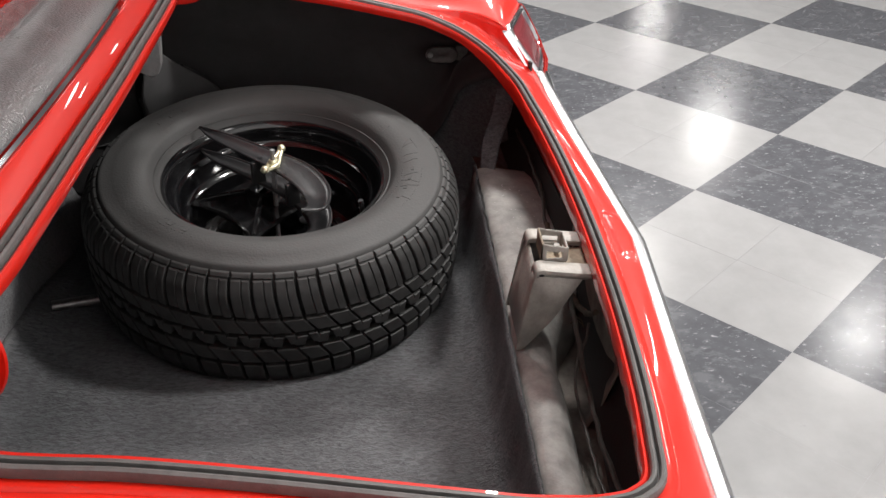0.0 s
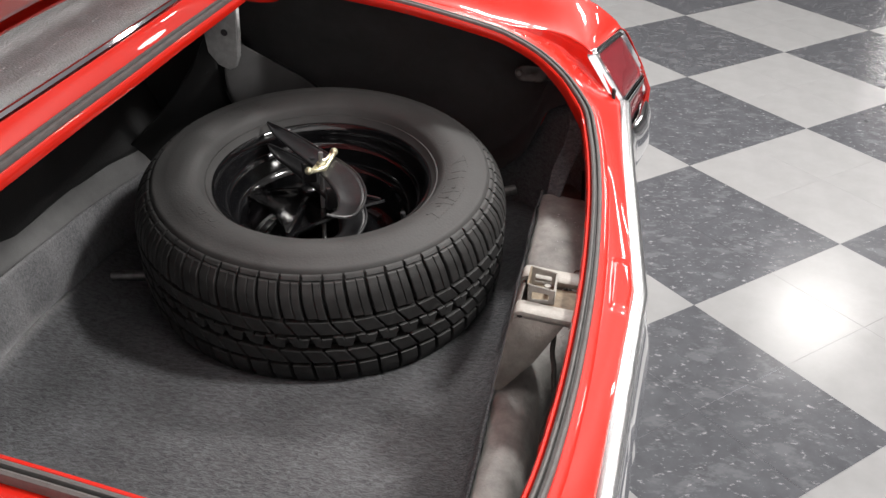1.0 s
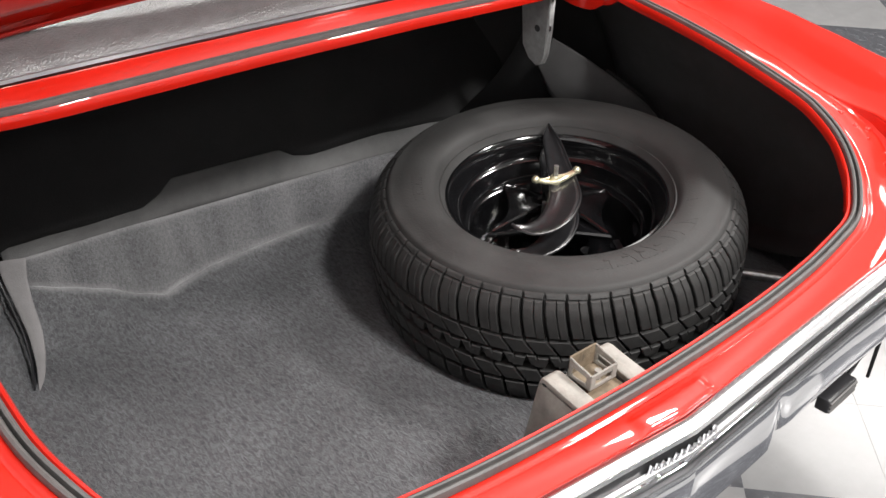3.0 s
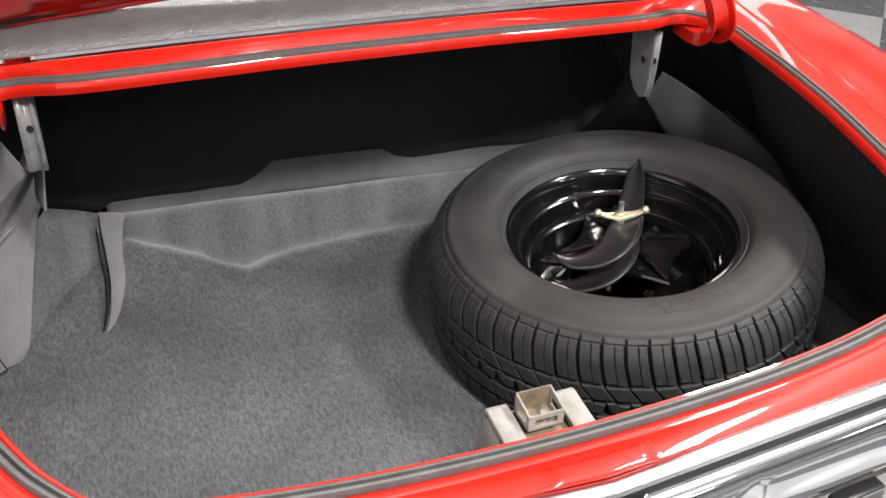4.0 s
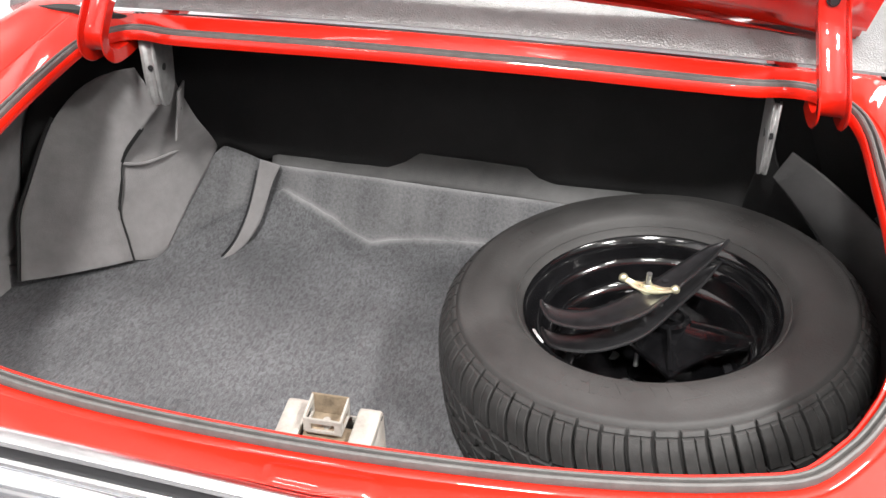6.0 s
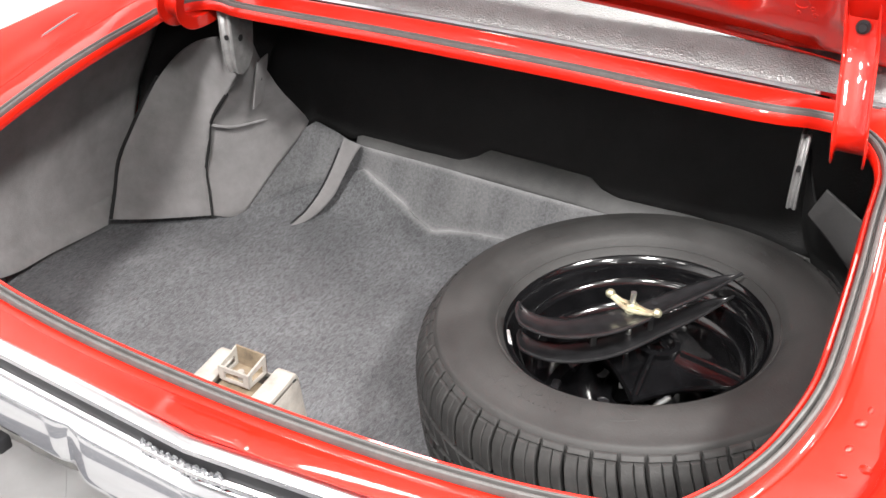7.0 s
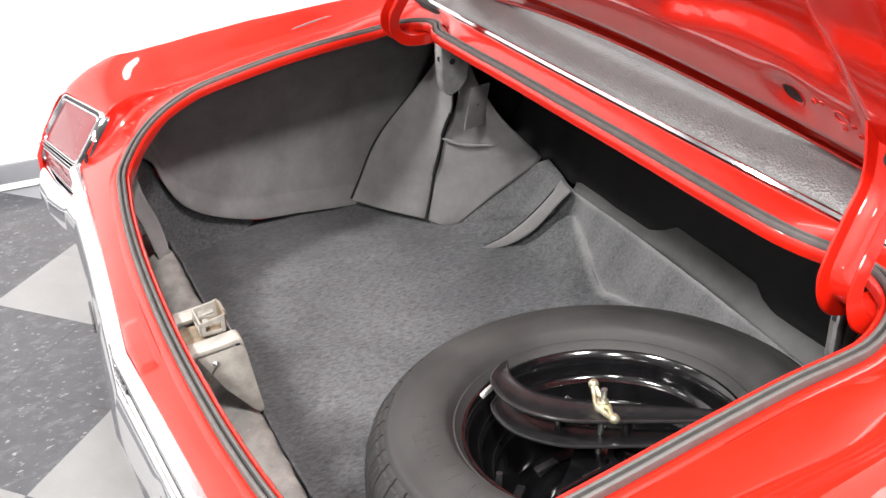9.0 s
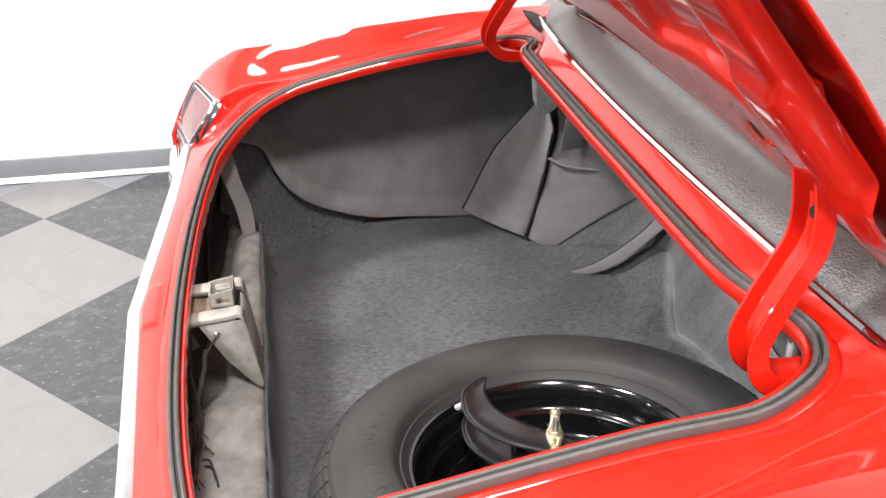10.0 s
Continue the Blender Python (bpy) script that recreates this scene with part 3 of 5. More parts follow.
    thick(part("bracket_face", sheet(face), STEEL_GREY, bracket), 0.0025)
    part("bolt_hole", lathe([(0.0001, 0.0), (0.0065, 0.0), (0.0068, -0.002)], 14, Matrix.Translation((side * 0.5040, 0.597, 0.885)) @ Matrix.Rotation(radians(-90 * side), 4, "Y")), BLACK_TRIM, bracket)
    part("bolt_hole", lathe([(0.0001, 0.0), (0.005, 0.0), (0.0052, -0.002)], 14, Matrix.Translation((side * (0.517 if side < 0 else 0.511), 0.5715, 0.890)) @ Matrix.Rotation(radians(90), 4, "X")), BLACK_TRIM, bracket)
    if side < 0:
        tab = part("liner_tab", box(0.004, 0.052, 0.100, (-0.522, 0.672, 0.770), 0.0018, (0, 8, 12)), FELT, car, "grey felt tab with a screw hole")
        part("bolt_hole", lathe([(0.0001, 0.0), (0.0028, 0.0), (0.003, -0.001)], 10, Matrix.Translation((-0.5190, 0.672, 0.775)) @ Matrix.Rotation(radians(90), 4, "Y")), BLACK_TRIM, tab)
    top_edge = smooth_line([(-0.70, -0.042, 0.735), (-0.757, 0.030, 0.690), (-0.786, 0.062, 0.625), (-0.812, 0.098, 0.560), (-0.845, 0.150, 0.506), (-0.870, 0.215, 0.466), (-0.895, 0.30, 0.430)], 24)
    low_edge = smooth_line([(-0.62, -0.045, 0.425), (-0.67, -0.02, 0.42), (-0.71, 0.02, 0.415), (-0.745, 0.07, 0.41), (-0.78, 0.14, 0.405), (-0.80, 0.21, 0.402), (-0.83, 0.30, 0.400)], 24)
    corner = []
    for p, q in zip(top_edge, low_edge):
        hollow = p.lerp(q, 0.62) + Vector((-0.035, -0.022, -0.045))
        row = []
        for k in range(11):
            f = k / 10
            v = p * (1 - f) ** 2 + hollow * (2 * f * (1 - f)) + q * f * f
            v += Vector((0.006, 0.004, 0)) * noise.noise(v * 11) * math.sin(math.pi * f)
            row.append(Vector((side * -v.x, v.y, v.z)))
        corner.append(row)
    thick(part("corner_liner", sheet(corner), MAT, car, "dark grey vinyl corner liner", 60), 0.003)

part("bulkhead", box(1.9, 0.02, 0.8, (0, 1.08, 0.7), 0.002), BLACK_LINER, car, "black seat-back bulkhead")
part("package_tray", box(1.5, 0.47, 0.02, (0, 0.83, 0.962), 0.002), BLACK_LINER, car)
part("underbody", box(1.80, 1.15, 0.02, (0, 0.62, 0.392), 0.002), BLACK_LINER, car)

LINING[0] = False
# trunk mat: floor, dipping into the quarters, with a step up at the front
MAT_FRONT = [(-0.944, 0.545, 0.384, 0.598, 0.414), (-0.893, 0.535, 0.388, 0.579, 0.423), (-0.771, 0.585, 0.409, 0.622, 0.431), (-0.67, 0.633, 0.421, 0.666, 0.444), (-0.613, 0.696, 0.423, 0.816, 0.527), (-0.548, 0.785, 0.448, 0.905, 0.575), (-0.5, 0.825, 0.462, 0.905, 0.563), (-0.455, 0.88, 0.48, 0.898, 0.552), (-0.416, 0.9, 0.484, 0.896, 0.547), (-0.36, 0.878, 0.47, 0.899, 0.544), (-0.3, 0.855, 0.455, 0.902, 0.541), (-0.25, 0.838, 0.432, 0.904, 0.539), (-0.204, 0.828, 0.417, 0.905, 0.537), (-0.16, 0.838, 0.424, 0.905, 0.535), (-0.1, 0.848, 0.429, 0.904, 0.533), (0.0, 0.853, 0.432, 0.899, 0.533), (0.1, 0.855, 0.434, 0.887, 0.537), (0.3, 0.845, 0.432, 0.868, 0.54), (0.61, 0.79, 0.42, 0.83, 0.53), (0.73, 0.65, 0.4, 0.69, 0.44), (0.95, 0.58, 0.365, 0.63, 0.4)]


def mat_floor(x, y):
    dip = 0.042 * max(0.0, min(1.0, (abs(x) - 0.56) / 0.30)) ** 1.3
    return 0.4215 - 0.006 * x - dip + 0.0035 * noise.noise((x * 3.1, y * 3.1, 0)) + 0.0012 * noise.noise((x * 11, y * 11, 3))


mat_rows = []
for i in range(181):
    x = -0.915 + 1.83 * i / 180
    yc, zc, yt, zt = lerp_table(MAT_FRONT, x)
    t = min(max((abs(x) - 0.55) / 0.16, 0), 1)
    lift = 0.150 * (1 - t * t * (3 - 2 * t))
    wob = 0.010 * noise.noise((x * 6, 1, 2)) + 0.003 * noise.noise((x * 22, 4, 2))
    z0 = mat_floor(x, 0.06) + 0.003
    r = [Vector((x, y + wob * k, z0 + lift * f)) for y, k, f in ((0.021, 0.3, 1.0), (0.023, 1.0, 0.93), (0.025, 1.3, 0.75), (0.027, 1.5, 0.55), (0.031, 1.5, 0.36), (0.036, 1.5, 0.22), (0.043, 1.2, 0.13), (0.051, 1.0, 0.07))]
    for j in range(1, 71):
        f = 1 - (1 - j / 70) ** 1.6
        y = 0.060 + (yc - 0.060) * f
        z = mat_floor(x, y)
        z += 0.013 * noise.noise((x * 7, y * 5, 11)) * max(0.0, 1 - (y - 0.05) / 0.20) * min(1.0, (y - 0.05) / 0.02)
        w = max(0.0, (f - 0.86) / 0.14)
        z += (zc - mat_floor(x, yc)) * w * w * (3 - 2 * w)
        if -0.42 < x < 0.35:
            z += 0.007 * math.exp(-((f - 0.985) / 0.010) ** 2) * (1 if x < 0.2 else 0.5)
        r.append(Vector((x, y, z)))
    for j in range(1, 13):
        f = j / 12
        y = yc + (yt - yc) * f
        z = zc + (zt - zc) * f
        y += (0.006 * noise.noise((x * 16, z * 6, 7)) + 0.004 * noise.noise((x * 45, z * 5, 3))) * math.sin(math.pi * f)
        r.append(Vector((x, y, z)))
    mat_rows.append(r)
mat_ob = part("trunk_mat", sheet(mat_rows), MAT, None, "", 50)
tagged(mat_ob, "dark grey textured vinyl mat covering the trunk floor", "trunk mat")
# scuffs and painted sheen, pale along the crease at the foot of the step and along its rear bend
wear_sheen = mat_ob.data.attributes.new("wear_sheen", "FLOAT", "POINT")
for v, at in zip(mat_ob.data.vertices, wear_sheen.data):
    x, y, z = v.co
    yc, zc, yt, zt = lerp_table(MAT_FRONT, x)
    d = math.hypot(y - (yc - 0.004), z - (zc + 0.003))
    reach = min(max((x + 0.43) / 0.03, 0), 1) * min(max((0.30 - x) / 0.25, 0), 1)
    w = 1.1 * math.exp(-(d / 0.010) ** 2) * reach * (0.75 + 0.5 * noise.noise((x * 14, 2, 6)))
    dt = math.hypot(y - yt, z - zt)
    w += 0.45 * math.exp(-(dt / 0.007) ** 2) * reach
    # riser painted paler in streaks: stretched vinyl plus the light on it
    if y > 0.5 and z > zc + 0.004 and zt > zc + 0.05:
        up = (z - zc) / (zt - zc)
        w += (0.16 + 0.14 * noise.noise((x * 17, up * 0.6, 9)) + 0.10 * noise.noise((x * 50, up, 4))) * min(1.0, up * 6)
    # reflections on the rear bend, put in as pale patches
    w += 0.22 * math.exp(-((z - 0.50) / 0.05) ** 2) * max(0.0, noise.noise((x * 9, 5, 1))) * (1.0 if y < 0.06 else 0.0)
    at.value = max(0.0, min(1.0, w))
thick(mat_ob, 0.004)
# the cut and lifted edge in the mat's front corner, its pale backing showing
fold_left = smooth_line([(-0.484, 0.700, 0.421), (-0.468, 0.745, 0.441), (-0.459, 0.790, 0.470), (-0.458, 0.835, 0.502), (-0.459, 0.872, 0.534), (-0.458, 0.892, 0.561)], 30)
fold_right = smooth_line([(-0.484, 0.700, 0.420), (-0.456, 0.748, 0.430), (-0.437, 0.798, 0.458), (-0.431, 0.838, 0.492), (-0.424, 0.868, 0.526), (-0.413, 0.889, 0.553)], 30)
rows = []
for i, (p, q) in enumerate(zip(fold_left, fold_right)):
    bulge = 0.006 * math.sin(math.pi * i / 29)
    rows.append([p.lerp(q, k / 6) + Vector((0, -0.012, 0.004)) + Vector((0, -0.7, 0.7)) * bulge * math.sin(math.pi * k / 6) for k in range(7)])
thick(part("mat_fold", sheet(rows), FELT, mat_ob, "pale lifted edge of the cut mat", 60), 0.003)
slit = [p + Vector((-0.006, -0.011, 0.004)) for p in fold_left]
part("slit", tube(slit[1:27], 0.0022, 6), BLACK_TRIM, mat_ob, "dark cut in the mat")

# specks of lint on the mat
rng = random.Random(4)
lv, lf = [], []
for k in range(60):
    x, y = rng.uniform(-0.6, 0.15), rng.uniform(0.12, 0.70)
    if k == 0:
        x, y = -0.090, 0.490
    r = rng.uniform(0.0005, 0.0011) * (2.0 if k < 4 else 1.0)
    z = mat_floor(x, y) + 0.0012
    a = rng.uniform(0, 6.28)
    b = len(lv)
    for i in range(5):
        t = a + 2 * math.pi * i / 5
        lv.append((x + r * (2.2 if k < 4 else 1.3) * math.cos(t), y + r * math.sin(t), z))
    lv.append((x, y, z + r))
    lf += [(b + i, b + (i + 1) % 5, b + 5) for i in range(5)]
me = bpy.data.meshes.new("lint")
me.from_pydata(lv, [], lf)
lint = link("lint", me, WHITE_WALL)
tagged(lint, "pale specks of lint scattered on the mat", "lint", kind="stuff")

# felt ledge above the mat's step, and the black seat back over it
LEDGE_TOP = [(-0.66, 0.80, 0.50), (-0.548, 0.907, 0.578), (-0.456, 0.902, 0.556), (-0.43, 0.909, 0.564), (-0.19, 0.910, 0.559), (-0.155, 0.914, 0.572), (-0.12, 0.924, 0.594), (0.0, 0.922, 0.592), (0.105, 0.918, 0.590), (0.135, 0.910, 0.572), (0.17, 0.903, 0.566), (0.35, 0.896, 0.570), (0.68, 0.84, 0.56)]
rows_a, rows_b = [], []
for i in range(101):
    x = -0.67 + 1.34 * i / 100
    yc, zc, yt, zt = lerp_table(MAT_FRONT, x)
    yl, zl = lerp_table(LEDGE_TOP, x)
    wave = 0.003 * noise.noise((x * 12, 8, 1))
    if x > -0.45:
        rows_a.append([Vector((x, yt + 0.004 + (yl - yt) * f, zt - 0.004 + (zl + 0.004 + wave - zt) * f - 0.003 * math.sin(math.pi * f))) for f in (0.0, 0.2, 0.4, 0.6, 0.8, 0.95, 1.0)])
    y0, z0 = max(yl, yt), max(zl + wave, zt)
    rows_b.append([Vector((x, y0 + 0.004 + (1.07 - y0) * f, z0 - 0.004 + (0.945 - z0) * (f ** 0.8))) for f in (0.0, 0.02, 0.1, 0.25, 0.5, 0.75, 1.0)])
thick(part("seat_back_foot", sheet(rows_a), LEDGE, car, "dark grey felt ledge strip", 60), 0.003, 1.0)
thick(part("seat_back", sheet(rows_b), BLACK_LINER, car, "black seat-back panel", 60), 0.003, 1.0)
LINING[0] = True

# rear sill, cavity and inner tail skin
def sill_rows(prof, wobble):
    out = []
    for i in range(81):
        x = -0.72 + 1.44 * i / 80
        e = 0.05 * (abs(x) / 0.72) ** 3
        wob = wobble * noise.noise((x * 9, 0, 5)) + wobble * 0.5 * noise.noise((x * 31, 2, 5))
        out.append([Vector((x, y + e * 0.6 + wob, z + wob)) for y, z in prof])
    return out


def sill_profile(x):
    """A wide shelf on the right half; on the left it drops into the cavity sooner."""
    w = 0.5 + 0.5 * math.tanh((x - 0.02) / 0.05)
    left = ((0.022, 0.530), (0.020, 0.562), (0.012, 0.575), (-0.004, 0.579), (-0.020, 0.575), (-0.032, 0.562), (-0.042, 0.535), (-0.050, 0.48), (-0.056, 0.42))
    right = ((0.022, 0.530), (0.020, 0.560), (0.013, 0.573), (-0.004, 0.577), (-0.030, 0.575), (-0.060, 0.570), (-0.085, 0.566), (-0.102, 0.562), (-0.106, 0.52))
    return [(a + (c - a) * w, b + (d - b) * w) for (a, b), (c, d) in zip(left, right)]


LINING[0] = False
rows = []
for i in range(121):
    x = -0.545 + 1.09 * i / 120
    wob = 0.005 * noise.noise((x * 9, 0, 5)) + 0.003 * noise.noise((x * 31, 2, 5))
    end = max(0.0, (abs(x) - 0.41) / 0.13) ** 2
    prof = sill_profile(x)
    row = []
    for (ya, za), (yb, zb) in zip(prof, prof[1:]):
        row += [(ya, za), ((ya + yb) / 2, (za + zb) / 2)]
    row.append(prof[-1])
    rows.append([Vector((x, y + wob * min(1, k / 5) + 0.004 * end, z + wob * 0.8 + 0.002 * noise.noise((x * 26, y * 40, 1)) - 0.010 * end)) for k, (y, z) in enumerate(row)])
thick(part("rear_sill", sheet(rows), PRIMER, car, "bare grey rear sill with flaking primer", 60), 0.002, 1.0)
# crumbs of dirt on the shelf
rng = random.Random(21)
cv, cf = [], []
for k in range(110):
    x = rng.uniform(0.05, 0.45)
    y = rng.uniform(-0.09, 0.005)
    r = rng.uniform(0.0006, 0.0016)
    z = 0.5775 + 0.004 * noise.noise((x * 9, 0, 5)) - 0.12 * max(0.0, -0.02 - y)
    b = len(cv)
    cv += [(x + r * math.cos(a), y + r * math.sin(a) * 0.7, z) for a in (0.3, 2.4, 4.4)] + [(x, y, z + r)]
    cf += [(b, b + 1, b + 3), (b + 1, b + 2, b + 3), (b + 2, b, b + 3)]
me = bpy.data.meshes.new("dirt_crumbs")
me.from_pydata(cv, [], cf)
link("dirt_crumbs", me, WHITE_WALL, car)["kind"] = "stuff"
LINING[0] = True
thick(part("tail_cavity", sheet(sill_rows(((-0.01, 0.535), (-0.05, 0.525), (-0.092, 0.528), (-0.108, 0.555), (-0.116, 0.63), (-0.114, 0.728)), 0.001)), CAVITY, car, "dirty inner tail skin", 60), 0.002, 1.0)
for bx in (-0.5, -0.33, -0.18, 0.16, 0.30, 0.44):
    thick(part("brace", sheet([[Vector((bx + dx, y, z)) for dx, y, z in ((0.0, -0.045, 0.50), (0.01, -0.080, 0.55), (0.015, -0.108, 0.62), (0.02, -0.112, 0.70))], [Vector((bx + 0.045 + dx, y, z)) for dx, y, z in ((0.0, -0.045, 0.50), (0.0, -0.085, 0.54), (0.0, -0.110, 0.60), (0.0, -0.114, 0.70))]]), CAVITY, car, "dull inner brace", 60), 0.002)
# liner strips standing from the sill's ends to the lip
for side, tm in ((-1, FELT), (1, MAT)):
    flap = between([(side * 0.585, -0.022, 0.750), (side * 0.580, -0.008, 0.69), (side * 0.560, 0.010, 0.64), (side * 0.520, 0.016, 0.588)], [(side * 0.560, -0.055, 0.752), (side * 0.562, -0.045, 0.70), (side * 0.545, -0.022, 0.64), (side * 0.500, -0.008, 0.590)], 8, 14, 0.006, (side, 0.3, 0), 0.010)
    thick(part("liner_flap", sheet(flap), tm, car, "loose grey felt strip", 60), 0.003)
# wiring along the cavity
for k, pts in enumerate(([(-0.60, -0.060, 0.66), (-0.5, -0.075, 0.60), (-0.36, -0.072, 0.575), (-0.22, -0.065, 0.585), (-0.12, -0.062, 0.64), (-0.07, -0.055, 0.70)],
                         [(0.045, -0.06, 0.70), (0.09, -0.076, 0.63), (0.17, -0.080, 0.594), (0.28, -0.078, 0.596), (0.40, -0.082, 0.62), (0.58, -0.06, 0.66)],
                         [(0.06, -0.085, 0.68), (0.10, -0.070, 0.615), (0.15, -0.072, 0.594), (0.22, -0.070, 0.592)],
                         [(-0.1, -0.08, 0.66), (-0.16, -0.05, 0.60), (-0.25, -0.055, 0.56), (-0.4, -0.06, 0.55)])):
    part("wire", tube([v + Vector((0, 0.004 * noise.noise(v * 40), 0.006 * noise.noise(v * 33))) for v in smooth_line(pts, 60)], 0.0035 if k < 2 else 0.0022, 7), WIRE, car, "dark taped wiring")
for bx, by, bz in ((0.19, -0.066, 0.600), (0.205, -0.062, 0.600)):
    part("wire", tube(smooth_line([(bx - 0.02, by, bz), (bx, by + 0.012, bz + 0.012), (bx + 0.03, by + 0.02, bz + 0.004)], 12), 0.0016, 6), WIRE, car)

# latch: two gusseted arms and an open catch box between them
LINING[0] = False
for x0, x1, s in ((-0.080, -0.052, -1), (0.0095, 0.0375, 1)):
    edge = x0 if s < 0 else x1
    rows = []
    for y, z in ((-0.118, 0.712), (-0.095, 0.7125), (-0.070, 0.7145), (-0.045, 0.7165), (-0.020, 0.7195), (-0.008, 0.7210), (-0.002, 0.7200), (0.0015, 0.7165), (0.0035, 0.709)):
        mid = (x0 + x1) / 2
        wob = 0.0007 * noise.noise((y * 40, x0 * 30, 1))
        rows.append([Vector((mid + dx * s, y, z + dz + wob)) for dx, dz in ((-0.0145, -0.009), (-0.0142, -0.002), (-0.012, 0.0), (0.0, 0.0006), (0.0105, 0.0004), (0.0132, -0.0012), (0.0140, -0.0045), (0.0140, -0.010))])
    arm = part("latch_arm", sheet(rows), LATCH, car, "pale primed latch arm", 45)
    thick(arm, 0.0022)
    # triangular side plate reaching down to the sill
    rim = [(-0.066, 0.7075), (-0.030, 0.713), (-0.004, 0.7165), (0.0015, 0.713), (0.0045, 0.703), (0.0130, 0.645), (0.0215, 0.592), (0.0210, 0.584), (0.0150, 0.583), (0.0060, 0.592), (-0.030, 0.640)]
    g = plate(rim, 0.0022)
    bmesh.ops.translate(g, vec=(edge - 0.0011 - s * 0.0012, 0, 0), verts=g.verts)
    bmesh.ops.bevel(g, geom=[e for e in g.edges], offset=0.0006, segments=1, affect="EDGES")
    gusset = part("gusset", g, LATCH, arm, "pale primed latch gusset")
    part("bolt_hole", lathe([(0.0001, 0.0), (0.0030, 0.0), (0.0033, -0.001)], 12, Matrix.Translation((edge + s * 0.0006, -0.0065, 0.7125)) @ Matrix.Rotation(radians(90 * s), 4, "Y") @ Matrix.Diagonal((0.62, 1.2, 1.0, 1.0))), BLACK_TRIM, arm)
rows = [[Vector((x, y, z)) for x in (-0.078, -0.05, -0.021, 0.01, 0.0355)] for y, z in ((-0.002, 0.706), (0.004, 0.69), (0.0115, 0.645), (0.0185, 0.592))]
thick(part("front_plate", sheet(rows), LATCH, car, "pale primed latch front plate"), 0.002)
# catch box: thin bent walls, open above, with slots in its sides
BX0, BX1, BY0, BY1 = -0.0465, 0.0, -0.048, -0.010


def box_wall(p, q, lift0, lift1, slot):
    """One wall of the catch box, its rim rolled and its middle slotted."""
    p, q = Vector(p), Vector(q)
    d = (q - p).normalized()
    n = Vector((d.y, -d.x, 0))
    vs, fs = [], []
    us = (0.0, 0.20, 0.26, 0.74, 0.80, 1.0)
    zs = (0.7135, 0.7170, 0.7190, 0.7265, 0.7285, 0.733)
    for side in (0, 1):
        for u in us:
            for k, z in enumerate(zs):
                top = lift0 + (lift1 - lift0) * u
                zz = z + (top if k == 5 else top * 0.5 if k > 2 else 0)
                v = p.lerp(q, u) - n * 0.0026 * side
                vs.append((v.x, v.y, zz + 0.0005 * math.sin(u * 9 + p.x * 90)))
    def idx(side, a, b):
        return side * 36 + a * 6 + b
    gone = {(2, 2), (1, 2), (3, 2)} if slot else set()
    cells = [(a, b) for a in range(5) for b in range(5) if (a, b) not in gone]
    for a, b in cells:
        fs.append((idx(0, a, b), idx(0, a + 1, b), idx(0, a + 1, b + 1), idx(0, a, b + 1)))
        fs.append((idx(1, a, b), idx(1, a, b + 1), idx(1, a + 1, b + 1), idx(1, a + 1, b)))
        for da, db, e in ((0, -1, ((a, b), (a + 1, b))), (0, 1, ((a, b + 1), (a + 1, b + 1))), (-1, 0, ((a, b), (a, b + 1))), (1, 0, ((a + 1, b), (a + 1, b + 1)))):
            if (a + da, b + db) not in cells:
                (c0, c1), (c2, c3) = e
                fs.append((idx(0, c0, c1), idx(0, c2, c3), idx(1, c2, c3), idx(1, c0, c1)))
    bm = bmesh.new()
    bv = [bm.verts.new(v) for v in vs]
    for f in fs:
        bm.faces.new([bv[k] for k in f])
    bmesh.ops.recalc_face_normals(bm, faces=bm.faces)
    loose = [v for v in bm.verts if not v.link_faces]
    bmesh.ops.delete(bm, geom=loose, context="VERTS")
    rim = [e for e in bm.edges if len(e.link_faces) == 2 and e.calc_face_angle() > 1.0]
    bmesh.ops.bevel(bm, geom=rim, offset=0.0008, segments=2, affect="EDGES")
    return bm


catch = part("catch_box", box_wall((BX0, BY0, 0), (BX1, BY0, 0), 0.0025, 0.0025, True), LATCH, car, "open sheet-steel catch box", 40)
part("catch_wall", box_wall((BX1, BY0 + 0.0005, 0), (BX1, BY1, 0), 0.0025, 0.0095, True), LATCH, catch, "", 40)
part("catch_wall", box_wall((BX1, BY1, 0), (BX0, BY1, 0), 0.0095, 0.0095, False), RUSTY, catch, "rust-stained tan catch wall", 40)
part("catch_wall", box_wall((BX0, BY1, 0), (BX0, BY0 + 0.0005, 0), 0.0095, 0.0025, True), LATCH, catch, "", 40)
part("catch_tongue", tube([(-0.021, -0.036, 0.712), (-0.021, -0.036, 0.7265)], 0.0045, 10), LATCH, catch)
part("catch_floor", box(0.043, 0.035, 0.003, (-0.0232, -0.029, 0.7125), 0.0008), RUSTY, catch)
part("catch_shelf", box(0.058, 0.066, 0.004, (-0.0212, -0.055, 0.702), 0.001), RUSTY, car, "rust-stained brown catch shelf")
part("screw", lathe([(0.0001, 0.0030), (0.0022, 0.0030), (0.0028, 0.0016), (0.0042, 0.0016), (0.0050, 0.0006), (0.0052, 0)], 14, Matrix.Translation((0.0376, -0.0395, 0.6885)) @ Matrix.Rotation(radians(90), 4, "Y")), STEEL, car)
# black edging between the sill and the mat
edging = [Vector((0.040 + 0.0105 * k, 0.0225 + 0.003 * noise.noise((k * 0.35, 3, 1)), 0.5715 + 0.002 * noise.noise((k * 0.3, 8, 1)) - 0.010 * max(0.0, (0.010 * k - 0.37) / 0.1) ** 2)) for k in range(46)]
part("edging", tube(edging, 0.0022, 6), BLACK_LINER, car, "black edging along the sill")
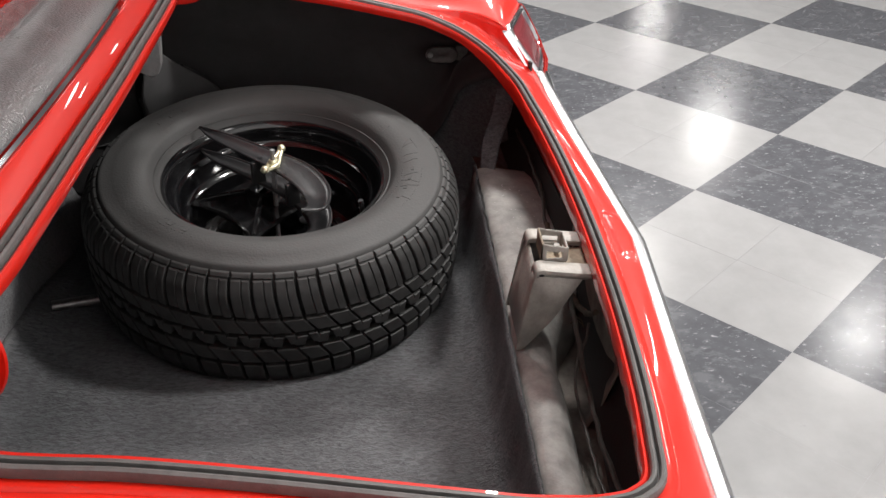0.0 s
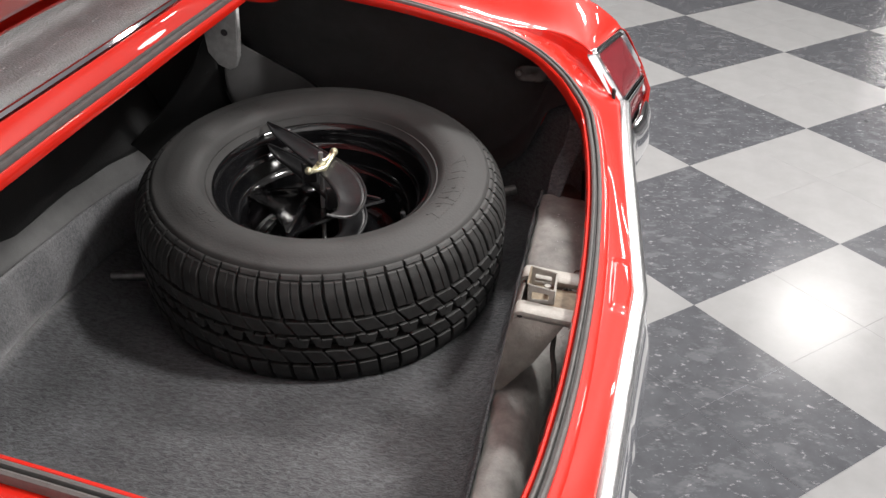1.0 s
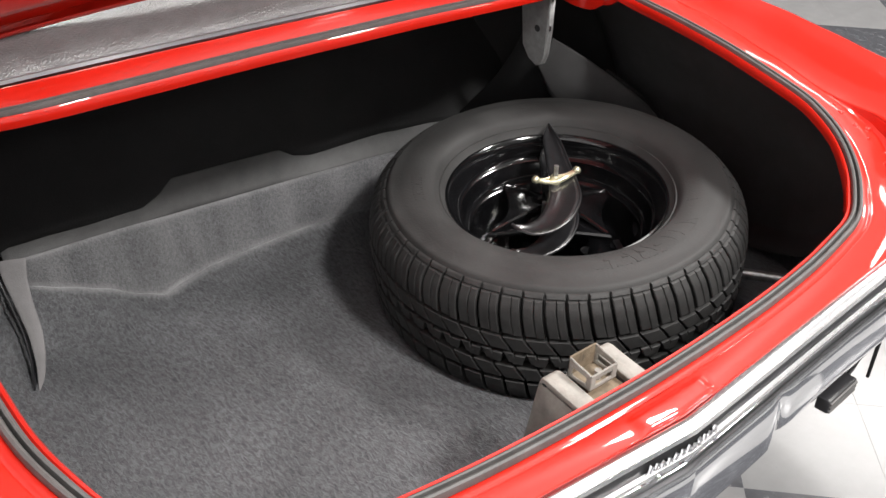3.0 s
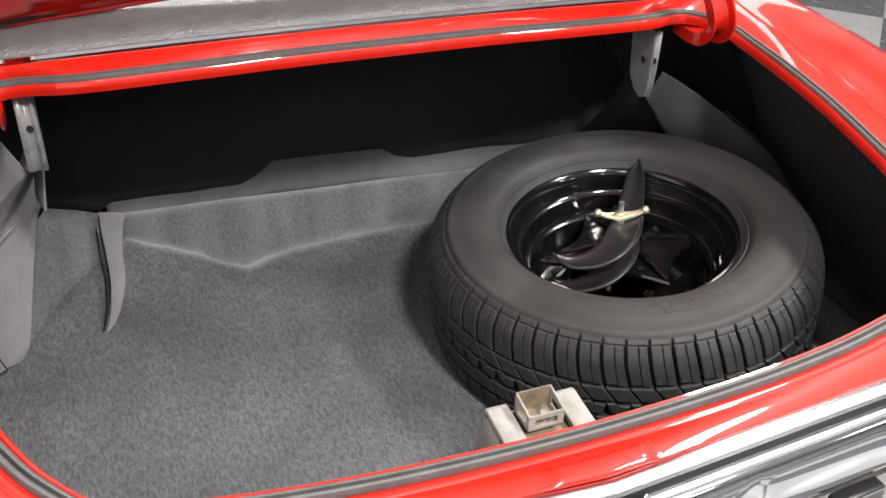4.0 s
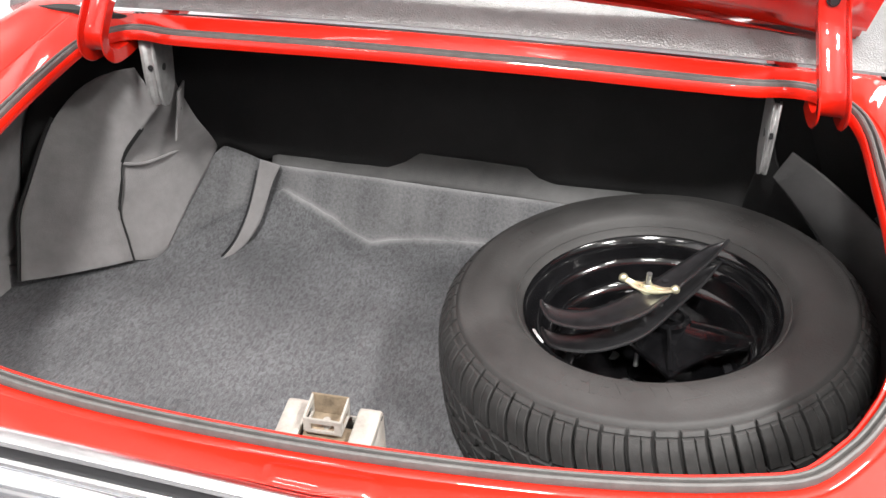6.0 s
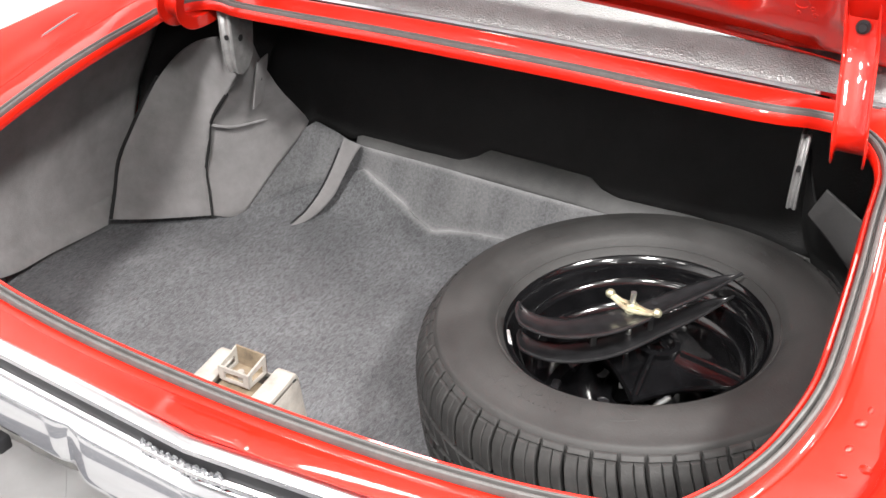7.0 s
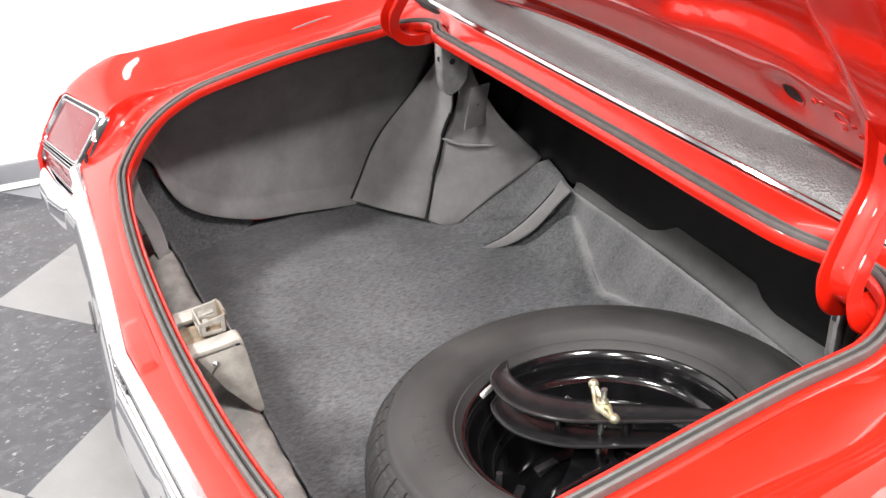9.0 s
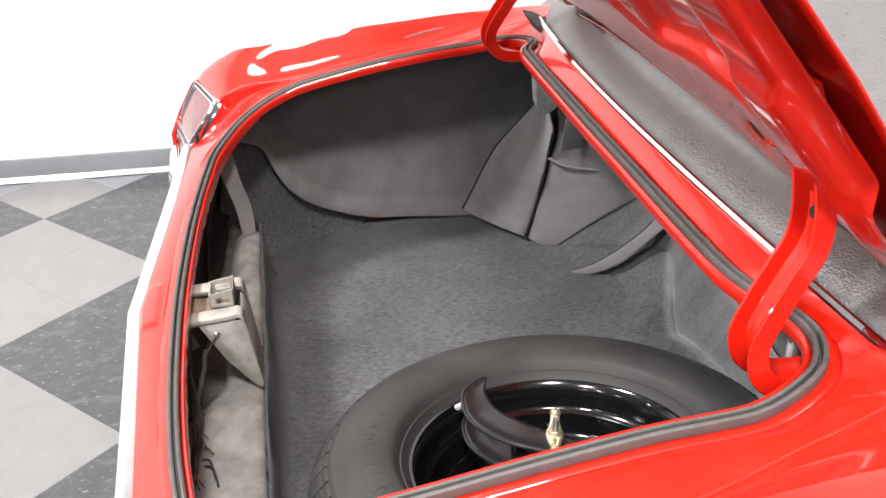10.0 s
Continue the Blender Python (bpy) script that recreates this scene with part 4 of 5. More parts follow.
# brown cable with frayed ends lying behind the sill's shelf
CABLE = [(-0.066, -0.092, 0.640), (-0.013, -0.094, 0.600), (0.040, -0.090, 0.582), (0.078, -0.087, 0.577), (0.120, -0.080, 0.577), (0.150, -0.075, 0.577), (0.190, -0.079, 0.576), (0.235, -0.080, 0.576), (0.30, -0.086, 0.576)]
cable = part("cable", tube([v + Vector((0, 0.002 * noise.noise(v * 60), 0.002 * noise.noise(v * 50))) for v in smooth_line(CABLE, 70)], 0.0044, 8), BROWN_WIRE, car, "brown cloth-taped cable")
rng = random.Random(17)
for bx, by in ((-0.02, -0.090), (0.075, -0.085), (0.150, -0.074), (0.165, -0.074), (0.178, -0.076), (0.238, -0.078)):
    for k in range(2):
        dx, dy = rng.uniform(-0.004, 0.022), rng.uniform(0.006, 0.022)
        pts = [(bx, by, 0.580), (bx + dx * 0.4, by + dy * 0.4, 0.588), (bx + dx * 0.8, by + dy * 0.75, 0.586), (bx + dx, by + dy, 0.580)]
        part("strand", tube(smooth_line(pts, 10), 0.0008, 5), BROWN_WIRE, cable)
part("wire", tube(smooth_line([(0.0385, -0.040, 0.686), (0.043, -0.055, 0.665), (0.050, -0.070, 0.625), (0.055, -0.082, 0.582)], 20), 0.0013, 6), BROWN_WIRE, car)

# small steel plate on the far quarter
outline = [(0.062 + 0.016 * math.cos(t) if math.cos(t) < 0 else 0.096 + 0.016 * math.cos(t), 0.722 + 0.016 * math.sin(t)) for t in [2 * math.pi * (k + 0.5) / 32 for k in range(32)]]
pl = part("catch_plate", sheet([[Vector((0.7760 - 0.002 * (f < 1), 0.079 + (y - 0.079) * f, 0.722 + (z - 0.722) * f)) for y, z in outline] for f in (1.0, 0.9, 0.02)], closed_u=True), DULL_STEEL, car, "small steel bracket plate")
thick(pl, 0.003)
part("bolt", lathe([(0.0001, 0.006), (0.005, 0.006), (0.0062, 0.004), (0.0065, 0.001), (0.0095, 0.001), (0.0095, 0)], 14, Matrix.Translation((0.7735, 0.104, 0.722)) @ Matrix.Rotation(radians(-90), 4, "Y")), STEEL, pl)
part("bolt_hole", lathe([(0.0001, 0.001), (0.0055, 0.001), (0.006, 0)], 14, Matrix.Translation((0.7735, 0.068, 0.719)) @ Matrix.Rotation(radians(-90), 4, "Y")), BLACK_TRIM, pl)
part("tab", box(0.004, 0.026, 0.034, (0.778, 0.036, 0.724), 0.002, (0, -8, 0)), DULL_STEEL, pl)

# ---- spare wheel ----
WHEEL = Matrix.Translation((0.3551, 0.4001, 0.6635)) @ Vector((-0.1086, -0.0277, 1)).to_track_quat("Z", "Y").to_matrix().to_4x4()
spare = empty("spare_wheel")
spare.matrix_world = WHEEL
tagged(spare, "black spare tyre on a glossy black steel rim", "spare wheel")
tp = [(0.186, -0.03), (0.19, -0.022), (0.1957, -0.015), (0.2, -0.0095), (0.2035, -0.003), (0.206, -0.0035), (0.212, 0.007), (0.219, 0.014), (0.2473, 0.0204), (0.2705, 0.0171), (0.2866, 0.011), (0.2906, 0.0116), (0.2937, 0.0094), (0.2982, 0.0044), (0.3007, -0.0033), (0.3038, -0.0133), (0.3078, -0.0265), (0.3118, -0.0497), (0.3139, -0.1105), (0.3118, -0.1712), (0.3058, -0.2043), (0.2927, -0.2297), (0.2523, -0.2408), (0.2018, -0.2264), (0.1877, -0.2154)]
tyre = part("tyre", lathe(tp, 160), TYRE, spare, "", 50)


def tread_radius(z):
    return lerp_table([(-0.2209, 0.3048), (-0.2043, 0.3189), (-0.1822, 0.3295), (-0.1436, 0.3325), (-0.0994, 0.333), (-0.0607, 0.3315), (-0.0387, 0.3285), (-0.0199, 0.3224), (-0.0066, 0.3129), (0.0033, 0.3028)], z)[0]


tv, tf = [], []


def block(a0, a1, z0, z1, skew0, skew1, steps=1, drop=0.010, bend=1.0):
    """One tread block: a crown, a chamfered shoulder and sides down to the carcass; skew shifts its angle with z."""
    ca, cz = 0.0042, 0.0010 if z1 < z0 else -0.0010
    loops = []
    for inset, sink in ((1.0, 0.0), (0.0, 0.0016), (-0.25, drop)):
        ringp = []
        for k in range(steps + 1):
            f = k / steps
            z = z0 + (z1 - z0) * f
            if k == 0:
                z -= cz * inset
            if k == steps:
                z += cz * inset
            sk = skew0 + (skew1 - skew0) * f ** bend
            r = tread_radius(z) - sink
            ringp.append(((r, a0 + sk + ca * inset, z), (r, a1 + sk - ca * inset, z)))
        loop = [p for p, q in ringp] + [q for p, q in reversed(ringp)]
        loops.append(loop)
    base = len(tv)
    n = len(loops[0])
    for loop in loops:
        tv.extend((r * math.cos(a), r * math.sin(a), z) for r, a, z in loop)
    for k in range(steps):
        tf.append((base + k, base + k + 1, base + n - 2 - k, base + n - 1 - k))
    for m in range(2):
        o, u = base + m * n, base + (m + 1) * n
        for k in range(n):
            tf.append((o + k, u + k, u + (k + 1) % n, o + (k + 1) % n))


N = 58
step = 2 * math.pi / N
for i in range(N):
    a = i * step
    g = 0.016
    # shoulder lugs split by a fine sipe, with a thin rib cut off along their top
    block(a, a + step * 0.5 - 0.004, -0.0030, -0.058, 0.0, 0.026, 7, 0.011, 1.6)
    block(a + step * 0.5 - 0.001, a + step - g, -0.0030, -0.060, 0.0, 0.026, 7, 0.011, 1.6)
    block(a + 0.001, a + step - 0.012, 0.0045, -0.0015, 0.0, 0.0, 1, 0.006)
    # slanted second row
    block(a + 0.028, a + step - g * 0.8 + 0.028, -0.0655, -0.0905, 0.0, 0.052, 2, 0.016)
    # notched middle row: two halves out of step
    block(a + 0.088, a + step * 0.52 + 0.082, -0.0990, -0.1180, 0.0, -0.012, 1, 0.016)
    block(a + step * 0.52 + 0.086, a + step + 0.078, -0.0955, -0.1150, 0.0, 0.024, 1, 0.016)
    # fourth row and the lower shoulder
    block(a + 0.098, a + step - g * 0.8 + 0.098, -0.1250, -0.1510, 0.0, 0.050, 2, 0.016)
    block(a + 0.150, a + step - g + 0.150, -0.1590, -0.2180, 0.0, 0.026, 5, 0.016)
me = bpy.data.meshes.new("tread")
me.from_pydata(tv, [], tf)
tread = link("tread", me, TREAD, tyre, "", 30)
# faint raised marks and ribs on the sidewall
mv, mf = [], []
for a_mid, count, r0, r1 in ((-0.55, 8, 0.226, 0.262), (2.25, 6, 0.228, 0.260), (3.9, 5, 0.234, 0.252)):
    for k in range(count):
        a = a_mid + (k - count / 2) * 0.062
        for da0, da1, ra, rb in ((0.0, 0.009, r0, r1), (0.026, 0.035, r0, r1), (0.0, 0.035, (r0 + r1) / 2 - 0.003, (r0 + r1) / 2 + 0.003))[: 3 if k % 2 else 2]:
            b = len(mv)
            for rr, aa, hz in ((ra, a + da0, 0.0), (ra, a + da1, 0.0), (rb, a + da1, 0.0), (rb, a + da0, 0.0)):
                z = lerp_table([(0.2120, 0.0070), (0.2190, 0.0140), (0.2473, 0.0204), (0.2705, 0.0171), (0.2866, 0.0110)], rr)[0]
                mv.append((rr * math.cos(aa), rr * math.sin(aa), z + 0.0006))
            for rr, aa in ((ra, a + da0), (ra, a + da1), (rb, a + da1), (rb, a + da0)):
                mv.append((rr * math.cos(aa), rr * math.sin(aa), 0.006))
            mf += [(b, b + 1, b + 2, b + 3)] + [(b + i, b + 4 + i, b + 4 + (i + 1) % 4, b + (i + 1) % 4) for i in range(4)]
me = bpy.data.meshes.new("sidewall_lettering")
me.from_pydata(mv, [], mf)
link("sidewall_lettering", me, TYRE, tyre)["kind"] = "stuff"

rp = [(0.1936, -0.0235), (0.1957, -0.017), (0.1941, -0.0135), (0.1902, -0.0137), (0.1863, -0.0175), (0.1829, -0.0245), (0.1804, -0.0335), (0.179, -0.0475), (0.1751, -0.0535), (0.1692, -0.0565), (0.1678, -0.0615), (0.1668, -0.0825), (0.1615, -0.0915), (0.1537, -0.0955), (0.1517, -0.1015), (0.1498, -0.1425), (0.142, -0.1555), (0.1265, -0.1605), (0.1089, -0.1515), (0.0953, -0.1335), (0.0827, -0.1275), (0.0681, -0.1315), (0.0506, -0.1455), (0.035, -0.1475), (0.0331, -0.1555), (0.0326, -0.1875)]
rim = part("rim", lathe(rp, 128), RIM_BLACK, spare)
for k in range(5):
    a = 2 * math.pi * k / 5 + 0.4
    part("lug_hole", lathe([(0.0001, 0.0006), (0.008, 0.0006), (0.010, 0.002), (0.0115, 0.0)], 16, Matrix.Translation((0.060 * math.cos(a), 0.060 * math.sin(a), -0.1360))), BLACK_TRIM, rim)
for k in range(10):
    a = 2 * math.pi * k / 10 + 0.2
    part("vent_slot", box(0.014, 0.040, 0.006, (0.1275 * math.cos(a), 0.1275 * math.sin(a), -0.1590), 0.0025, (0, 0, math.degrees(a))), BLACK_TRIM, rim)
ta = radians(-75.0)
part("balance_weight", box(0.008, 0.036, 0.012, (0.188 * math.cos(ta), 0.188 * math.sin(ta), -0.0205), 0.0028, (0, 0, math.degrees(ta))), LEAD, rim, "worn grey balance weight")
va = ta + 0.9
part("valve_stem", tube([(0.160 * math.cos(va), 0.160 * math.sin(va), -0.086), (0.155 * math.cos(va), 0.155 * math.sin(va), -0.048)], 0.0045, 10), BLACK_TRIM, rim)

# worn raised lettering on the sidewall, as plain strokes: angle, inner and outer radius, lean
LETTERS = [(16, 0.221, 0.240, 1), (-3, 0.226, 0.254, 7), (-4, 0.258, 0.254, 8), (-1.5, 0.232, 0.256, 2), (-8.5, 0.229, 0.256, 1), (-14, 0.227, 0.254, 2), (-25, 0.230, 0.255, 3), (-28.5, 0.229, 0.262, 0), (-33.5, 0.234, 0.264, 3), (-40.5, 0.244, 0.264, 0)]


def sidewall_z(r):
    return lerp_table([(a, b) for a, b in tp[4:13]], r)[0]


for k, (deg, r0, r1, lean) in enumerate(LETTERS):
    a = radians(deg)
    p = [Vector((r * math.cos(a + radians(lean) * f), r * math.sin(a + radians(lean) * f), sidewall_z(r) - 0.0001)) for f, r in ((j / 5, r0 + (r1 - r0) * j / 5) for j in range(6))]
    part("letter_stroke", tube(p, 0.0007, 5), TYRE, tyre)

# hold-down: two crescent plates on a stud, with a wing nut
hold = empty("wheel_clamp", (0.004, 0.0195, -0.035))
tagged(hold, "black steel hold-down clamp with a brass wing nut", "wheel clamp")
CONVEX = [(0.190, 0.322), (0.194, 0.306), (0.213, 0.284), (0.262, 0.279), (0.304, 0.291), (0.350, 0.325), (0.400, 0.400), (0.440, 0.463), (0.470, 0.524)]
CONCAVE = [(0.192, 0.324), (0.200, 0.326), (0.222, 0.328), (0.262, 0.345), (0.305, 0.378), (0.345, 0.415), (0.390, 0.462), (0.432, 0.505), (0.472, 0.528)]


def crescent(z0, name, curl, grow):
    a = smooth_line([(x, y, 0) for x, y in CONVEX], 44)
    b = smooth_line([(x, y, 0) for x, y in CONCAVE], 44)
    rows = []
    for i, (p, q) in enumerate(zip(a, b)):
        f = i / 43
        q = p.lerp(q, 0.66 + 0.26 * f)
        up = curl * max(0.0, 1 - f / 0.22) ** 1.5
        r = []
        for k in range(8):
            v = p.lerp(q, k / 7)
            v.x += grow * (0.5 - f) * 0.1
            v.z = z0 + 0.15 * (v.x - 0.196) + up - 0.004 * math.sin(math.pi * k / 7)
            r.append(v)
        rows.append(r)
    ob = thick(part(name, sheet(rows), CLAMP_BLACK, hold, "", 50), 0.003)
    rim_line = [r[0] + Vector((0, 0, 0.0015)) for r in rows]
    part("rolled_edge", tube(rim_line, 0.0026, 8), CLAMP_BLACK, ob)
    return ob


crescent(0.684, "upper_plate", 0.020, 0.0)
crescent(0.641, "lower_plate", 0.012, 0.1)
for px, py in ((0.30, 0.345), (0.365, 0.41)):
    part("spacer", box(0.010, 0.026, 0.042, (px, py, 0.660 + 0.15 * (px - 0.196)), 0.002, (0, 0, 35)), CLAMP_BLACK, hold)
# jack base: a pressed star-shaped plate lying in the wheel under the clamp
base = empty("jack_stand", (0.389, 0.4265, 0.585))
tagged(base, "black pressed-steel jack base lying inside the spare wheel", "jack stand")
star = [(-0.167, 0.0, 0.014), (0.005, -0.132, 0.013), (0.167, 0.001, -0.004), (-0.005, 0.133, -0.002)]
rows = []
for f in (0.10, 0.25, 0.45, 0.65, 0.85, 0.97, 1.0, 1.0):
    row = []
    for k in range(4):
        a, b = Vector(star[k]), Vector(star[(k + 1) % 4])
        for j in range(8):
            t = j / 8
            m = a.lerp(b, t) * (1 - 0.20 * math.sin(math.pi * t) ** 0.8)
            m *= f
            ridge = 0.020 * (1 - f) - 0.010 * math.sin(math.pi * t) * f * (1.2 - f)
            row.append(Vector((m.x, m.y, m.z * f + ridge - (0.004 if len(rows) == 6 else 0.010 if len(rows) == 7 else 0))))
    rows.append(row)
thick(part("plate", sheet(rows, closed_u=True), RIM_BLACK, base, "", 25), 0.002)
for k in range(4):
    tip = Vector(star[k])
    rib = smooth_line([tip * 0.22 + Vector((0, 0, 0.018)), tip * 0.55 + Vector((0, 0, 0.012)), tip * 0.93 + Vector((0, 0, 0.0))], 14)
    part("rib", tube(rib, 0.0045, 8), RIM_BLACK, base)
part("socket", lathe([(0.030, 0.012), (0.034, 0.024), (0.026, 0.026), (0.022, 0.012)], 28), RIM_BLACK, base)
part("stud", tube([(0.346, 0.381, 0.560), (0.345, 0.380, 0.738)], 0.0042, 12), STEEL, hold, "bright threaded stud")
nut = part("wing_nut", lathe([(0.0045, 0.0), (0.0105, 0.0), (0.011, 0.003), (0.009, 0.011), (0.0075, 0.0135), (0.0045, 0.014)], 18, Matrix.Translation((0.3445, 0.3795, 0.706))), BRASS, hold, "pale brass wing nut")
ends = Vector((0.308, 0.3905, 0.7175)), Vector((0.385, 0.3685, 0.7215))
across = Vector((0.28, 0.96, 0))
for e in ends:
    part("wing", lathe([(0.0001, 0.0072), (0.0040, 0.0064), (0.0066, 0.0034), (0.0074, 0.0), (0.0066, -0.0030), (0.0040, -0.0052), (0.0001, -0.0058)], 14, Matrix.Translation(e)), BRASS, nut)
for off in (-1, 1):
    mid = Vector((0.3445, 0.3795, 0.7115)) + across * 0.0082 * off
    arc = smooth_line([ends[0] + across * 0.002 * off, ends[0].lerp(mid, 0.45) + Vector((0, 0, -0.0028)), mid, ends[1].lerp(mid, 0.45) + Vector((0, 0, -0.0028)), ends[1] + across * 0.002 * off], 26)
    part("wing", tube(arc, 0.0036, 8), BRASS, nut)
for hx, hy in ((0.322, 0.360), (0.372, 0.405)):
    part("bolt_hole", lathe([(0.0001, 0.0), (0.0048, 0.0)], 14, Matrix.Translation((hx, hy, 0.6860 + 0.15 * (hx - 0.196)))), BLACK_TRIM, hold)

# jack bars tucked under the tyre
LINING[0] = True
b1 = part("jack_bar", tube([(0.271, 0.784, 0.472), (0.33, 0.60, 0.465)], 0.011, 14), STEEL)
tagged(b1, "grey steel jack bar lying under the spare tyre", "jack bar", "jack bars")
b2 = part("jack_bar", tube([(0.56, 0.20, 0.545), (0.632, 0.092, 0.550)], 0.010, 14), STEEL)
tagged(b2, "grey steel jack bar resting beside the spare tyre", "jack bar", "jack bars")

LINING[0] = False

# ---- lid ----
lid_tilt = 40.0
LID = Matrix.Translation((0, 0.662, 1.000)) @ Euler((radians(lid_tilt), 0, 0)).to_matrix().to_4x4()


def lid_low(x):
    return 0.022 - 0.088 * (abs(x) / 0.63) ** 2


rows = []
for i in range(53):
    x = -0.635 + 1.27 * i / 52
    e = lid_low(x)
    bow = 0.012 * (1 - (x / 0.635) ** 2)
    r = [LID @ Vector((x, 0.018, e + 0.012)), LID @ Vector((x, 0.020, e)), LID @ Vector((x, 0.030, e - 0.004))]
    r += [LID @ Vector((x, 0.038 + bow + 0.02 * math.sin(math.pi * v / 0.66), e * (1 - v / 0.66) + v)) for v in (0.0, 0.01, 0.05, 0.15, 0.3, 0.45, 0.6, 0.66)]
    rows.append(r)
lid = part("trunk_lid", sheet(rows), RED, car, "raised red trunk lid")
thick(lid, 0.002)
# pressed inner frame: border with a step, rails and a lower inner skin
def frame_depth(x, v):
    """How far the pressing stands in from the lid's skin."""
    ax = abs(x)
    def ramp(d, w):
        t = min(max(d / w, 0.0), 1.0)
        return t * t * (3 - 2 * t)
    border = ramp(v - 0.040, 0.018) * (1 - ramp(v - 0.185 - 0.02 * math.cos(x * 16), 0.03))
    sidebar = ramp(ax - 0.475, 0.03) * (1 - ramp(ax - 0.600, 0.02)) * ramp(v - 0.018, 0.02)
    mid = (1 - ramp(abs(ax - 0.15) - 0.05, 0.03)) * 0.8
    pad = ramp(ax - 0.51, 0.02) * (1 - ramp(ax - 0.59, 0.015)) * ramp(v - 0.09, 0.03) * (1 - ramp(v - 0.28, 0.03))
    return max(border, sidebar, mid * ramp(v - 0.05, 0.03)) + 0.5 * pad


rows = []
for i in range(127):
    x = -0.628 + 1.256 * i / 126
    r = []
    for j in range(67):
        v = 0.64 * j / 66
        e = lid_low(x) * (1 - v / 0.64)
        n = 0.030 - 0.022 * frame_depth(x, v) + 0.007 * math.exp(-((abs(x) - 0.395) / 0.026) ** 2 - ((v + 0.012 + e - 0.129 - lid_low(0.395) * 0.8) / 0.026) ** 2)
        r.append(LID @ Vector((x, n, v + e + 0.012)))
    rows.append(r)
inner = part("lid_inner_panel", sheet(rows), RED, car, "pressed red inner lid panel", 60)
for hx in (-0.395, 0.395):
    rows = []
    for rr, dn in ((1.35, 0.004), (1.25, -0.0015), (1.12, -0.003), (1.0, -0.0022)):
        rows.append([LID @ Vector((hx + 0.0135 * rr * math.cos(t), 0.0142 + dn, 0.129 + lid_low(hx) * 0.8 + 0.019 * rr * math.sin(t))) for t in [2 * math.pi * k / 28 for k in range(28)]])
    part("hole_rim", sheet(rows, closed_u=True), RED, inner)
    rows = []
    for rr in (1.02, 0.6, 0.01):
        rows.append([LID @ Vector((hx + 0.0135 * rr * math.cos(t), 0.0128, 0.129 + lid_low(hx) * 0.8 + 0.019 * rr * math.sin(t))) for t in [2 * math.pi * k / 28 for k in range(28)]])
    part("access_hole", sheet(rows, closed_u=True), BLACK_LINER, inner, "dark oval access hole")

# pressed stamping marks beside one hole, as plain shapes
for sx, sz, r in ((0.437, 0.148, 0.0035), (0.449, 0.152, 0.0030), (0.472, 0.142, 0.0095), (0.486, 0.134, 0.0030), (0.468, 0.118, 0.0028), (0.490, 0.120, 0.0032)):
    loop = [LID @ Vector((sx + r * math.cos(2 * math.pi * k / 14), 0.0074, sz + lid_low(sx) * 0.8 + r * 1.2 * math.sin(2 * math.pi * k / 14))) for k in range(14)]
    part("stamping", tube(loop, 0.0009, 6, closed=True), RED, inner)

# hinges
for side in (1, -1):
    HP = [(0.548, 1.205), (0.562, 1.165), (0.574, 1.105), (0.572, 1.055), (0.551, 1.018), (0.531, 0.984), (0.519, 0.957), (0.523, 0.931), (0.543, 0.913), (0.567, 0.908), (0.592, 0.908), (0.62, 0.911)]
    path = smooth_line([(side * (0.578 - 0.16 * max(z - 0.93, 0)), y, z) for y, z in HP], 60)
    C = [(-0.022, -0.009), (-0.0225, 0.012), (-0.021, 0.0135), (-0.019, 0.012), (-0.0185, -0.004), (-0.016, -0.006), (0.016, -0.006), (0.0185, -0.004), (0.019, 0.012), (0.021, 0.0135), (0.0225, 0.012), (0.022, -0.009), (0.018, -0.0105), (-0.018, -0.0105)]
    rows = []
    for i, p in enumerate(path):
        d = (path[min(i + 1, 59)] - path[max(i - 1, 0)]).normalized()
        s = Vector((1, 0, 0))
        u = s.cross(d).normalized()
        rows.append([p + s * a - u * b for a, b in C])
    arm = part("hinge_arm", sheet(rows, closed_u=True, caps=True), RED, car, "red gooseneck hinge arm", 45)
    for k in (5, 19):
        p = path[k]
        d = (path[k + 1] - path[k - 1]).normalized()
        u = -Vector((1, 0, 0)).cross(d).normalized()
        m = Matrix.Translation(p + u * -0.005) @ u.to_track_quat("Z", "Y").to_matrix().to_4x4()
        part("bolt", lathe([(0.0001, 0.008), (0.0055, 0.008), (0.0062, 0.0065), (0.0062, 0.003), (0.0095, 0.0028), (0.0095, 0.0), (0.0001, 0.0)], 14, m), BLACK_TRIM, arm, "dark hinge bolt")

# bumper: one broad rolled face, fuller between two folds, with a ribbed pad on each half
def bumper_line(a):
    """Plan of the bumper's upper edge on one half, and its outward direction."""
    return lerp_table([(0.0, 0.0, -0.150), (0.2, 0.2, -0.1361), (0.4, 0.4, -0.1222), (0.58, 0.58, -0.1130), (0.66, 0.66, -0.1200), (0.76, 0.755, -0.1420), (0.86, 0.835, -0.146), (0.94, 0.888, -0.105), (1.02, 0.905, -0.02), (1.2, 0.910, 0.16)], a)


